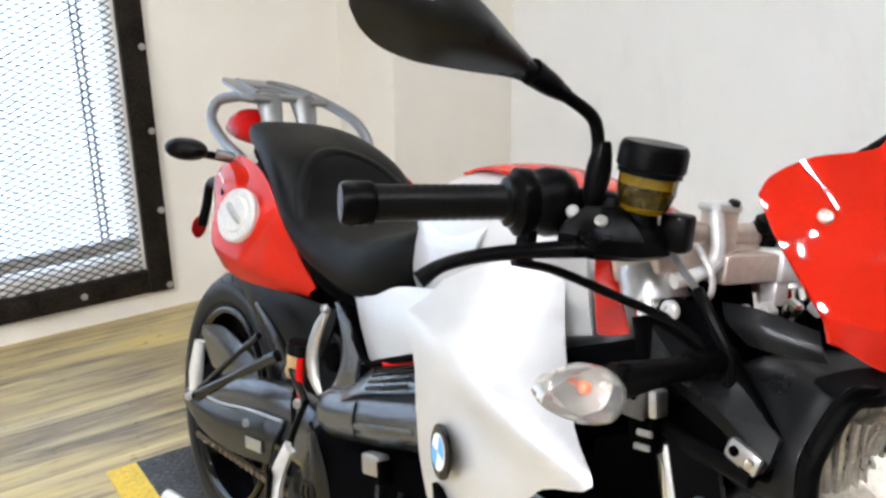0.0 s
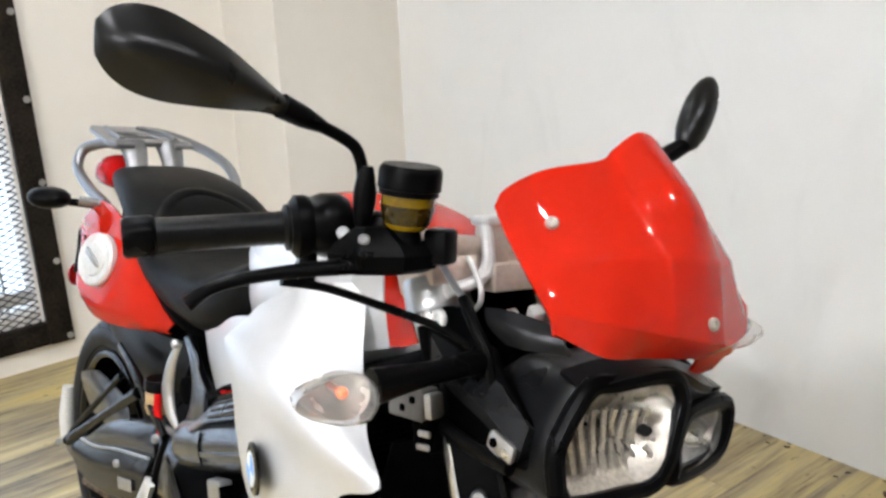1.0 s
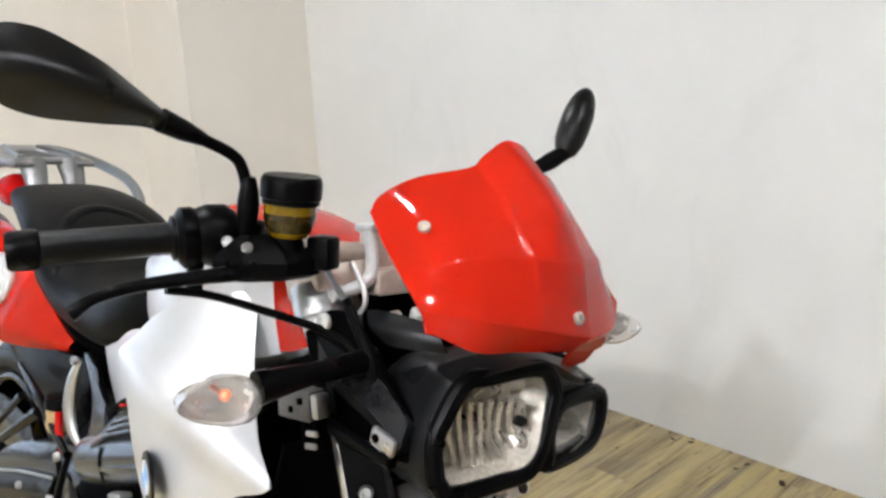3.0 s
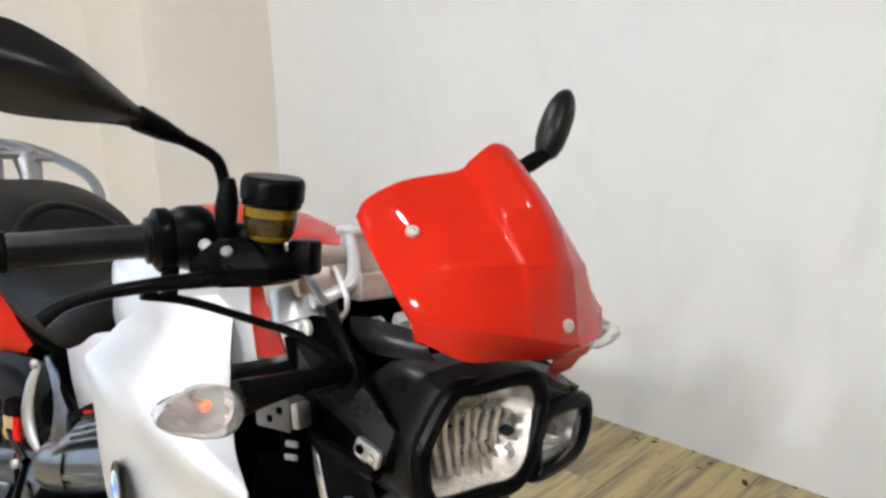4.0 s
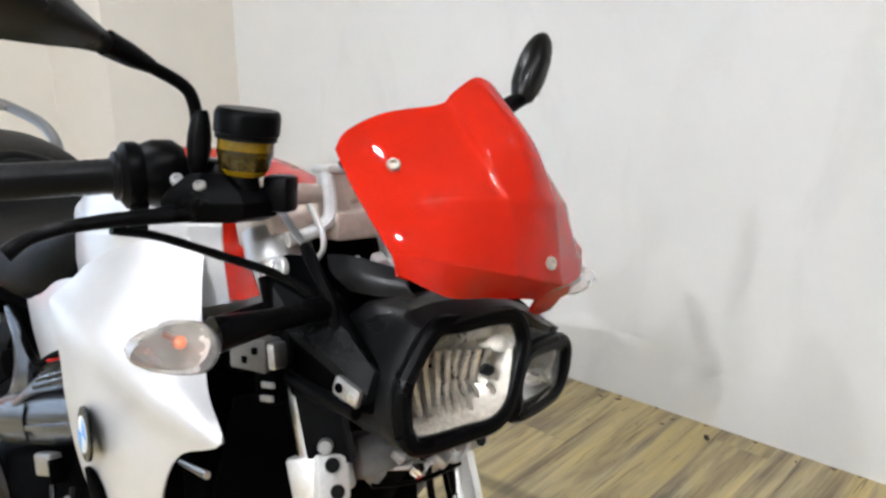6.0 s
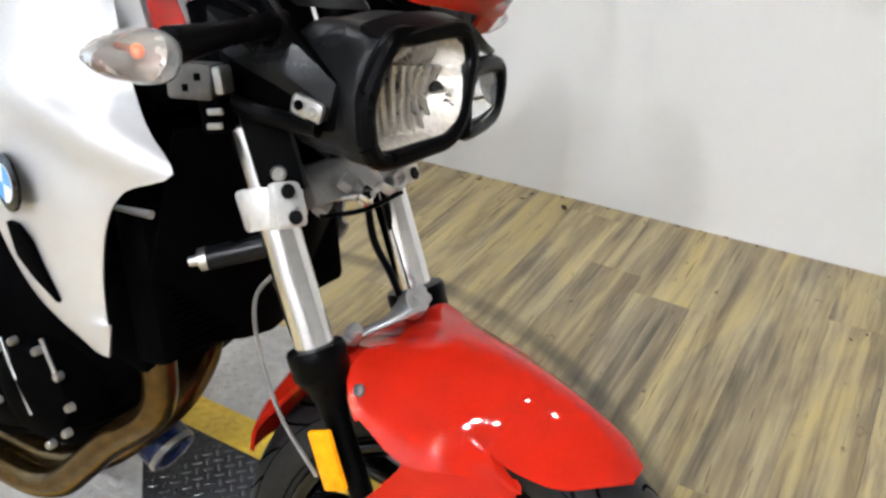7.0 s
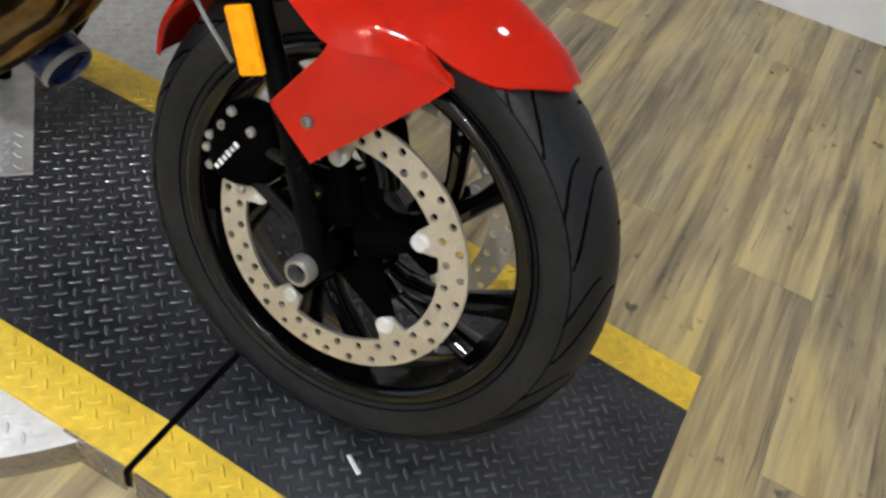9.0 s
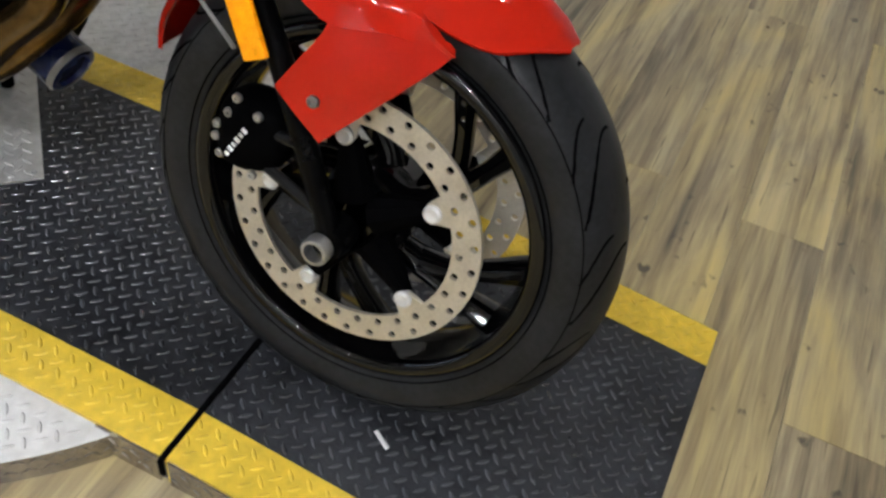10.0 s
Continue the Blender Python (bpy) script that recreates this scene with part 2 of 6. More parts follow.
PLATE = material("aluminium_tread_plate", (0.52, 0.51, 0.49), 0.44, 0.35, vary=0.2, scale=6, bump=0.05, bump_scale=120)
# Brown tone carries the floor's reflection as well as wear.
SIDEP = material("worn_floor_tinted_plate_edge", (0.34, 0.31, 0.27), 0.24, 0.85, vary=0.3, scale=16, bump=0.08, bump_scale=150)
FRAMEW = material("black_stained_frame", (0.0135, 0.0100, 0.0075), 0.55, vary=0.9, scale=11, bump=0.3, bump_scale=60, spec=0.15)
MESHM = material("black_steel_mesh", (0.02, 0.02, 0.024), 0.5, vary=0.2)
BACK = glow("daylight_backdrop", (0.74, 0.86, 1.0), 0.72)
LED = glow("lamp_diffuser", (1.0, 0.99, 0.985), 350.0)
SPOT = glow("spotlight_diffuser", (1.0, 0.99, 0.985), 2700.0)
PLANK = plank_material()


def smudge_shaded(m):
    """Adds faint grey marks, drawn out upwards, to a wall paint: smudges and painted soft shadows."""
    nt = m.node_tree
    b = nt.nodes["Principled BSDF"]
    src = b.inputs["Base Color"].links[0].from_socket
    tc, mp, no, mr = nt.nodes.new("ShaderNodeTexCoord"), nt.nodes.new("ShaderNodeMapping"), nt.nodes.new("ShaderNodeTexNoise"), nt.nodes.new("ShaderNodeMapRange")
    mp.inputs["Scale"].default_value = (1.0, 1.0, 0.42)
    no.inputs["Scale"].default_value, no.inputs["Detail"].default_value, no.inputs["Distortion"].default_value = 5.0, 5, 0.8
    mr.inputs[1].default_value, mr.inputs[2].default_value, mr.inputs[3].default_value, mr.inputs[4].default_value = 0.56, 0.80, 0.0, 0.20
    mix = nt.nodes.new("ShaderNodeMix")
    mix.data_type = "RGBA"
    mix.inputs[7].default_value = (0.50, 0.49, 0.48, 1)
    nt.links.new(tc.outputs["Object"], mp.inputs[0])
    nt.links.new(mp.outputs[0], no.inputs["Vector"])
    nt.links.new(no.outputs["Fac"], mr.inputs[0])
    nt.links.new(mr.outputs[0], mix.inputs[0])
    nt.links.new(src, mix.inputs[6])
    nt.links.new(mix.outputs[2], b.inputs["Base Color"])
    return m


SMUDGE_SHADED = smudge_shaded(material("smudge_shaded_white_wall_paint", (0.85, 0.845, 0.83), 0.7, vary=0.015, scale=0.9, bump=0.05, bump_scale=160))
CRUMB = material("dark_crumb", (0.06, 0.035, 0.022), 0.8, vary=0.5, scale=60)

# ---- mesh helpers ----


def part(name, bm, mat, parent=None, label="", sharp=35, second=None):
    """Links a bmesh as one mesh object under a thing or a part."""
    me = bpy.data.meshes.new(name)
    bmesh.ops.recalc_face_normals(bm, faces=bm.faces)
    bm.to_mesh(me)
    bm.free()
    me.materials.append(mat)
    if second:
        me.materials.append(second)
    me.polygons.foreach_set("use_smooth", [True] * len(me.polygons))
    me.set_sharp_from_angle(angle=radians(sharp))
    ob = new(name, me)
    if parent:
        ob.parent = parent
    if label:
        tagged(ob, label)
    return ob


def thing(name, label, category, m=None, group="", kind=""):
    ob = tagged(new(name), label, category, group, kind)
    ob.matrix_world = m or Matrix()
    return ob


def curve_points(pts, n):
    """Catmull-Rom through the points, n steps a span."""
    p = np.array(pts, float)
    q = np.vstack([2 * p[0] - p[1], p, 2 * p[-1] - p[-2]])
    out = []
    for i in range(1, len(q) - 2):
        for k in range(n):
            t = k / n
            a, b, c, d = q[i - 1], q[i], q[i + 1], q[i + 2]
            out.append(0.5 * (2 * b + (c - a) * t + (2 * a - 5 * b + 4 * c - d) * t * t + (3 * b - a - 3 * c + d) * t ** 3))
    out.append(p[-1])
    return np.array(out)


def skin(bm, rings, closed=True, caps=True):
    vs = [[bm.verts.new(p) for p in r] for r in rings]
    n = len(vs[0])
    for a, b in zip(vs, vs[1:]):
        for i in range(n if closed else n - 1):
            j = (i + 1) % n
            bm.faces.new((a[i], a[j], b[j], b[i]))
    if caps:
        bm.faces.new(vs[0][::-1])
        bm.faces.new(vs[-1])
    return vs


def tube(pts, r, seg=10, n=6, bm=None, flat=1.0):
    """A round bar through the points; r is one radius or one for each point."""
    bm = bm or bmesh.new()
    p = curve_points(pts, n) if n else np.array(pts, float)
    rr = np.full(len(p), r) if np.isscalar(r) else np.interp(np.linspace(0, 1, len(p)), np.linspace(0, 1, len(r)), r)
    d = np.gradient(p, axis=0)
    d /= np.linalg.norm(d, axis=1)[:, None]
    side = np.cross(d[0], (0.02, 0.9, 0.3) if abs(d[0][1]) < 0.8 else (0.1, 0.05, 1))
    side /= np.linalg.norm(side)
    rings = []
    for c, t, q in zip(p, d, rr):
        side = side - t * side.dot(t)
        side /= np.linalg.norm(side)
        up = np.cross(t, side)
        rings.append([c + q * (math.cos(a) * side + flat * math.sin(a) * up) for a in np.linspace(0, 2 * math.pi, seg, endpoint=False)])
    skin(bm, rings)
    return bm


def lathe(profile, base, axis, seg=32, bm=None, closed=False):
    """Turns (radius, height) pairs about the axis that starts at base."""
    bm = bm or bmesh.new()
    ax = np.array(axis, float) / np.linalg.norm(axis)
    u = np.cross(ax, (0.0, 0.0, 1.0) if abs(ax[2]) < 0.9 else (1.0, 0.0, 0.0))
    u /= np.linalg.norm(u)
    v = np.cross(ax, u)
    b = np.array(base, float)
    prof = list(profile) + ([profile[0]] if closed else [])
    rings = [[b + ax * h + r * (math.cos(a) * u + math.sin(a) * v) for a in np.linspace(0, 2 * math.pi, seg, endpoint=False)] for r, h in prof]
    skin(bm, rings, caps=not closed)
    return bm


def box(centre, size, bevel=0.003, turn=(0, 0, 0), bm=None, taper=1.0):
    """A bevelled block; taper narrows its top."""
    bm = bm or bmesh.new()
    tmp = bmesh.new()
    bmesh.ops.create_cube(tmp, size=1)
    for v in tmp.verts:
        k = taper if v.co.z > 0 else 1.0
        v.co = Vector((v.co.x * size[0] * k, v.co.y * size[1] * k, v.co.z * size[2]))
    if bevel:
        bmesh.ops.bevel(tmp, geom=tmp.edges[:], offset=bevel, segments=2, affect="EDGES", profile=0.5)
    tmp.transform(pose(*centre, *turn))
    me = bpy.data.meshes.new("tmp")
    tmp.to_mesh(me)
    tmp.free()
    bm.from_mesh(me)
    bpy.data.meshes.remove(me)
    return bm


def patch(rows, nu=5, nv=5, thick=0.004, bm=None, flip=False):
    """A smooth curved panel through rows of control points, with thickness."""
    bm = bm or bmesh.new()
    r = np.array([curve_points(row, nv) for row in rows])
    g = np.stack([curve_points(r[:, j], nu) for j in range(r.shape[1])], 1)
    du, dv = np.gradient(g, axis=0), np.gradient(g, axis=1)
    nrm = np.cross(du, dv)
    nrm /= np.linalg.norm(nrm, axis=2)[:, :, None] + 1e-9
    back = g + nrm * (thick if flip else -thick)
    a = [[bm.verts.new(p) for p in row] for row in g]
    b = [[bm.verts.new(p) for p in row] for row in back]
    h, w = len(a), len(a[0])
    for i in range(h - 1):
        for j in range(w - 1):
            bm.faces.new((a[i][j], a[i][j + 1], a[i + 1][j + 1], a[i + 1][j]))
            bm.faces.new((b[i][j], b[i + 1][j], b[i + 1][j + 1], b[i][j + 1]))
    rim = [(i, 0) for i in range(h)] + [(h - 1, j) for j in range(1, w)] + [(i, w - 1) for i in range(h - 2, -1, -1)] + [(0, j) for j in range(w - 2, 0, -1)]
    for k in range(len(rim)):
        (i, j), (p, q) = rim[k], rim[(k + 1) % len(rim)]
        bm.faces.new((a[i][j], a[p][q], b[p][q], b[i][j]))
    return bm


def prism(outline, to3, lo, hi, bevel=0.002, bm=None):
    """A plate of the outline (2D), from lo to hi along the third axis; to3 places (u, v, w)."""
    bm = bm or bmesh.new()
    tmp = bmesh.new()
    vs = [tmp.verts.new((u, v, lo)) for u, v in outline]
    f = tmp.faces.new(vs)
    ex = bmesh.ops.extrude_face_region(tmp, geom=[f])
    bmesh.ops.translate(tmp, verts=[e for e in ex["geom"] if isinstance(e, bmesh.types.BMVert)], vec=(0, 0, hi - lo))
    bmesh.ops.recalc_face_normals(tmp, faces=tmp.faces)
    if bevel:
        bmesh.ops.bevel(tmp, geom=tmp.edges[:], offset=bevel, segments=2, affect="EDGES", profile=0.5)
    for v in tmp.verts:
        v.co = Vector(to3(*v.co))
    me = bpy.data.meshes.new("tmp")
    tmp.to_mesh(me)
    tmp.free()
    bm.from_mesh(me)
    bpy.data.meshes.remove(me)
    return bm


def creased(rows, keys, k=0.12):
    """Tightens a panel along the given rows, so that they read as folds."""
    r = [np.array(q, float) for q in rows]
    out = []
    for i, q in enumerate(r):
        if i in keys and 0 < i < len(r) - 1:
            out += [q + k * (r[i - 1] - q), q, q + k * (r[i + 1] - q)]
        else:
            out.append(q)
    return [[tuple(p) for p in q] for q in out]


def mirrored(rows):
    return [[(x, -y, z) for x, y, z in row] for row in rows]


def loft(sections, seg=24, power=2.4, n=5, bm=None):
    """A body through (x, y, half width, bottom, top): rounded sections across x."""
    bm = bm or bmesh.new()
    s = curve_points(sections, n)
    rings = []
    for x, y, w, lo, hi in s:
        ring = []
        for a in np.linspace(0, 2 * math.pi, seg, endpoint=False):
            c, q = math.cos(a), math.sin(a)
            ring.append((x, y + w * math.copysign(abs(c) ** (2 / power), c), (lo + hi) / 2 + (hi - lo) / 2 * math.copysign(abs(q) ** (2 / power), q)))
        rings.append(ring)
    skin(bm, rings)
    return bm


def bolt(p, axis, r=0.006, h=0.004, bm=None):
    return lathe([(0.0002, 0), (r, 0), (r, h * 0.7), (r * 0.8, h), (r * 0.45, h), (r * 0.4, h * 0.5), (0.0002, h * 0.5)], p, axis, 12, bm)


def quad(bm, pts):
    bm.faces.new([bm.verts.new(p) for p in pts])

# ---- the room ----
XW, YN, XE, YS, ZC = -2.915, 1.74, 3.2, -3.2, 2.75


def wall_block(name, lo, hi, mat, label):
    c = [(a + b) / 2 for a, b in zip(lo, hi)]
    s = [b - a for a, b in zip(lo, hi)]
    return tagged(part(name, box(c, s, 0), mat), label, "wall", kind="structure")


def north(x):
    """The north wall runs slightly askew to the motorcycle."""
    return 1.697 + 0.056 * (x + 1.0)


nw = bmesh.new()
skin(nw, [[(x, north(x), -0.05), (x, north(x) + 0.15, -0.05), (x, north(x) + 0.15, ZC), (x, north(x), ZC)] for x in (XW - 0.2, XE)])
tagged(part("wall_north", nw, SMUDGE_SHADED), "plain white painted wall with faint smudges and painted soft shadows", "wall", kind="structure")
# South and east walls are unseen, added to close the room and shape bounce.
wall_block("wall_south", (XW - 0.2, YS - 0.15, -0.05), (XE, YS, ZC), GREYW, "unseen plain wall, grey tone set to limit bounced light")
wall_block("wall_east", (XE, YS - 0.15, -0.05), (XE + 0.15, north(XE) + 0.15, ZC), GREYW, "unseen plain wall, grey tone set to limit bounced light")
wall_block("wall_column", (XW, 1.080, -0.01), (-2.50, north(-2.50) + 0.02, ZC), WARMP, "cream painted boxed-out column in the corner")
WY0, WY1, WZ0, WZ1 = -1.75, 0.24, 0.21, 2.2
west = bmesh.new()
for lo, hi in (((YS, -0.05), (WY0, ZC)), ((WY1, -0.05), (YN, ZC)), ((WY0, -0.05), (WY1, WZ0)), ((WY0, WZ1), (WY1, ZC))):
    box((XW - 0.075, (lo[0] + hi[0]) / 2, (lo[1] + hi[1]) / 2), (0.15, hi[0] - lo[0], hi[1] - lo[1]), 0, bm=west)
tagged(part("wall_west", west, WARMP), "cream painted wall with a caged window opening", "wall", kind="structure")
tagged(part("ceiling", box((0.1, -0.6, ZC + 0.05), (6.8, 5.6, 0.1), 0), CEILP), "unseen plain ceiling with round downlights, grey tone set to limit bounced light", "ceiling", kind="structure")

floor = tagged(part("floor", box((0.1, -0.6, -0.056), (6.8, 5.6, 0.1), 0), material("floor_joint", (0.20, 0.16, 0.10), 0.8)), "worn grey and straw wood-look vinyl plank floor", "floor", kind="structure")

# window: bright pane, inner sash, stained frame with bolts, steel mesh
window = thing("window_1", "daylit window behind black expanded-metal mesh in a dark frame", "window", kind="structure")
part("pane", box((XW - 0.10, (WY0 + WY1) / 2, (WZ0 + WZ1) / 2), (0.006, WY1 - WY0, WZ1 - WZ0), 0), CLEAR, window).visible_shadow = False
sash = bmesh.new()
for y in (0.150, 0.128, -0.62, -1.70):
    box((XW - 0.06, y, (WZ0 + WZ1) / 2), (0.012, 0.009, WZ1 - WZ0), 0.002, bm=sash)
for z in (0.26, 2.16):
    box((XW - 0.06, (WY0 + WY1) / 2, z), (0.030, WY1 - WY0 - 0.01, 0.05), 0.004, bm=sash)
part("sash", sash, ALUW, window, "pale metal inner sash")
frame_bars = [((XW + 0.018, 0.295, 1.2), (0.036, 0.085, 2.23)), ((XW + 0.018, -1.80, 1.2), (0.036, 0.085, 2.23)), ((XW + 0.017, -0.752, 0.13), (0.034, 2.01, 0.085)), ((XW + 0.017, -0.752, 2.27), (0.034, 2.01, 0.085))]
for c, s in frame_bars:
    part("frame_bar", box(c, s, 0.004), FRAMEW, window)
for z in np.arange(0.106, 2.3, 0.289):
    part("bolt", bolt((XW + 0.036, 0.322, z), (1, 0, 0), 0.012, 0.006), ALLOY, window)
for y in np.arange(0.02, -1.8, -0.3):
    part("bolt", bolt((XW + 0.034, y, 0.128), (1, 0, 0), 0.012, 0.006), ALLOY, window)
mesh_bm = bmesh.new()
MX = XW + 0.004
for k in range(int((1.75 - 0.17) / 0.0125)):
    z = 0.172 + k * 0.0125
    n = int(2.0 / 0.0235)
    for i in range(n):
        y0 = -1.757 + i * 0.0235
        s = 1 if (i + k) % 2 else -1
        a, b = np.array((MX, y0, z + s * 0.0058)), np.array((MX, y0 + 0.0235, z - s * 0.0058))
        w = 0.0023
        vs = [bm_v for bm_v in (mesh_bm.verts.new(a + (0, 0, w)), mesh_bm.verts.new(a + (0.002, 0, -w)), mesh_bm.verts.new(b + (0.002, 0, -w)), mesh_bm.verts.new(b + (0, 0, w)))]
        mesh_bm.faces.new(vs)
tagged(part("steel_mesh", mesh_bm, MESHM, window, "black expanded-metal mesh"), kind="stuff")
tagged(part("backdrop", box((XW - 0.9, -0.75, 1.2), (0.02, 5.0, 4.0), 0), BACK), "plain bright daylight outside the window", "backdrop", kind="structure")

# downlights
# (-2.0, 0.3) and (-1.5, -2.45) are added lamps that brighten the room.
for x, y in ((0.72, 0.50), (0.50, -0.28), (0.52, -1.28), (-1.04, 0.04), (-0.86, -0.94), (-2.0, 0.3), (0.03, -2.5), (0.72, -2.43), (-1.5, -2.45)):
    lamp = thing("ceiling_light", "round grey-rimmed recessed ceiling downlight, lit", "ceiling light", pose(x, y, ZC), "ceiling downlights")
    part("trim_ring", lathe([(0.035, -0.001), (0.055, -0.001), (0.055, -0.008), (0.037, -0.012)], (0, 0, 0), (0, 0, 1), 24, closed=True), CEILP, lamp)
    part("diffuser", lathe([(0.0005, -0.003), (0.034, -0.003), (0.034, -0.006), (0.0005, -0.006)], (0, 0, 0), (0, 0, 1), 24), SPOT if y < -2 and x > -1 else LED, lamp)

# ---- turntable with its ramps ----
TC = (-0.68, 0.12)
TZ = 0.052
turntable = thing("turntable", "round aluminium tread-plate turntable for the motorcycle", "turntable", pose(TC[0], TC[1], 0))
part("deck", lathe([(0.001, 0.004), (0.574, 0.004), (0.576, 0.006), (0.576, TZ - 0.004), (0.579, TZ - 0.003), (0.580, TZ - 0.001), (0.578, TZ), (0.001, TZ)], (0, 0, 0), (0, 0, 1), 96), PLATE, turntable)


def lozenge(bm, c, u, v, n, long=0.0104, wide=0.0028, high=0.0016):
    """One raised tread bar: pointed at both ends, rounded across."""
    c, u, v, n = (np.array(q, float) for q in (c, u, v, n))
    base = [bm.verts.new(c + u * a * long + v * b * wide) for a, b in ((-1, 0), (-0.4, -1), (0.4, -1), (1, 0), (0.4, 1), (-0.4, 1))]
    top = [bm.verts.new(c + u * a * long * 0.7 + v * b * wide * 0.5 + n * high) for a, b in ((-1, 0), (-0.4, -1), (0.4, -1), (1, 0), (0.4, 1), (-0.4, 1))]
    for i in range(6):
        j = (i + 1) % 6
        bm.faces.new((base[i], base[j], top[j], top[i]))
    bm.faces.new(top)


def tread(inside, x0, x1, y0, y1, height, slope=0.0, pitch=0.0136):
    bm = bmesh.new()
    n = np.array((slope, 0, 1.0))
    n /= np.linalg.norm(n)
    d = np.array((1.0, 0, -slope))
    d /= np.linalg.norm(d)
    e = np.array((0, 1.0, 0))
    for i in range(int((x1 - x0) / pitch)):
        for j in range(int((y1 - y0) / pitch)):
            x, y = x0 + (i + 0.5) * pitch, y0 + (j + 0.5) * pitch
            if (i + j) % 2 == 0 and inside(x, y):
                s = 1 if i % 2 else -1
                u = d * math.cos(radians(45)) + s * e * math.sin(radians(45))
                lozenge(bm, (x, y, height(x)), u, np.cross(n, u), n)
    return bm


rim_bm = bmesh.new()
for k in range(300):
    a = 2 * math.pi * k / 300
    n = np.array((math.cos(a), math.sin(a), 0))
    e_ = np.array((-math.sin(a), math.cos(a), 0))
    for z, s in ((0.017, 1), (0.037, -1)):
        q = s * (1 if k % 2 else -1)
        u = (e_ + q * np.array((0, 0, 1.0))) / math.sqrt(2)
        lozenge(rim_bm, n * 0.5762 + (0, 0, z), u, np.cross(n, u), n)
part("rim", lathe([(0.5755, 0.0), (0.5770, 0.0), (0.5770, TZ - 0.005), (0.5755, TZ - 0.005)], (0, 0, 0), (0, 0, 1), 96, closed=True), SIDEP, turntable, "worn plate edge of the turntable, tinted with the floor's reflection")
tagged(part("rim_tread", rim_bm, SIDEP, turntable), kind="stuff")

MY0, MY1, BW = -0.219, 0.409, 0.078
SEAM, FRONT, REAR_SEAM, REAR = -0.132, 0.455, -1.235, -1.938
TOP, TOE = 0.060, 0.006
tagged(part("plate_tread", tread(lambda x, y: x * x + y * y < 0.565 ** 2 and not (MY0 - TC[1] - 0.01 < y < MY1 - TC[1] + 0.01), -0.6, 0.6, -0.6, 0.6, lambda x: TZ), PLATE, turntable), kind="stuff")


def tread_mat(name, label, x0, x1, z0, z1, dy=0.0):
    """A tread mat with a yellow border down both sides, sloping from z0 at x0 to z1 at x1."""
    ob = thing(name, label, "ramp" if z0 != z1 else "mat", pose(0, dy, 0))
    slope = (z0 - z1) / (x1 - x0)
    height = lambda x: z0 - slope * (x - x0)
    for nm, y0, y1, mt in (("border", MY0, MY0 + BW, MATY), ("border", MY1 - BW, MY1, MATY), ("field", MY0 + BW, MY1 - BW, MATB)):
        bm = bmesh.new()
        low = TZ + 0.0005 if z0 == z1 else 0.0005
        ends = [[(x, y0, low), (x, y1, low), (x, y1, height(x)), (x, y0, height(x))] for x in (x0 + 0.002, x1 - 0.002)]
        skin(bm, ends)
        part(nm, bm, mt, ob)
        tb = tread(lambda x, y: y0 + 0.008 < y < y1 - 0.008, x0 + 0.004, x1 - 0.004, MY0, MY1, height, slope)
        tagged(part("tread", tb, MATT if mt is MATB else mt, ob), kind="stuff")
    return ob


ramp = tread_mat("front_ramp", "black tread ramp with yellow edges under the front wheel", SEAM, FRONT, TOP, TOE)
centre = tread_mat("centre_mat", "black tread mat with yellow edges on the turntable", REAR_SEAM, SEAM, TOP, TOP)
tread_mat("rear_ramp", "black tread ramp with yellow edges under the rear wheel", REAR, REAR_SEAM, TOE, TOP, 0.054)


def side_plate(x0, x1, h, parent):
    """Upright tread-plate skirts down both sides of a mat or ramp."""
    for y, s in ((MY0, -1), (MY1, 1)):
        bm = prism([(x0, 0.001), (x1, 0.001), (x1, max(h(x1) - 0.003, 0.003)), (x0, h(x0) - 0.003)], lambda u, v, w: (u, y + s * w, v), 0.0002, 0.0035, 0)
        sk = part("skirt", bm, SIDEP, parent, "worn plate skirt, tinted with the floor's reflection")
        lz = bmesh.new()
        n = np.array((0, s, 0.0))
        for i in range(int((x1 - x0) / 0.017)):
            x = x0 + (i + 0.5) * 0.017
            for j, z in enumerate((0.016, 0.036)):
                if z + 0.010 < h(x):
                    u = np.array((1.0, 0, 1.0 if (i + j) % 2 else -1.0)) / math.sqrt(2)
                    lozenge(lz, (x, y + s * 0.0034, z), u, np.cross(n, u), n)
        tagged(part("skirt_tread", lz, SIDEP, parent), kind="stuff")


side_plate(SEAM + 0.008, FRONT - 0.03, lambda x: TOP - (TOP - TOE) * (x - SEAM) / (FRONT - SEAM), ramp)
side_plate(-0.235, SEAM - 0.008, lambda x: TOP, centre)
side_plate(REAR_SEAM + 0.008, -1.13, lambda x: TOP, centre)
part("support", box((-0.215, (MY0 + MY1) / 2, TZ / 2), (0.160, MY1 - MY0 - 0.004, TZ - 0.002), 0.001), PLATE, centre)
part("support", box((-1.155, (MY0 + MY1) / 2, TZ / 2), (0.150, MY1 - MY0 - 0.004, TZ - 0.002), 0.001), PLATE, centre)
part("seam_strip", box((SEAM, (MY0 + MY1) / 2, TOP - 0.001), (0.009, MY1 - MY0 + 0.008, 0.005), 0.001), DARK, ramp)
part("seam_hook", box((SEAM, MY0 - 0.006, TOP - 0.017), (0.008, 0.004, 0.032), 0.001), DARK, ramp)
pad = thing("centre_plate", "bare aluminium tread plate set in the mat, turned corner forward", "plate", pose(-0.90, 0.093, TOP, 0, 0, 45))
part("sheet", box((0, 0, 0.002), (0.42, 0.42, 0.004), 0.0008), PLATE, pad)
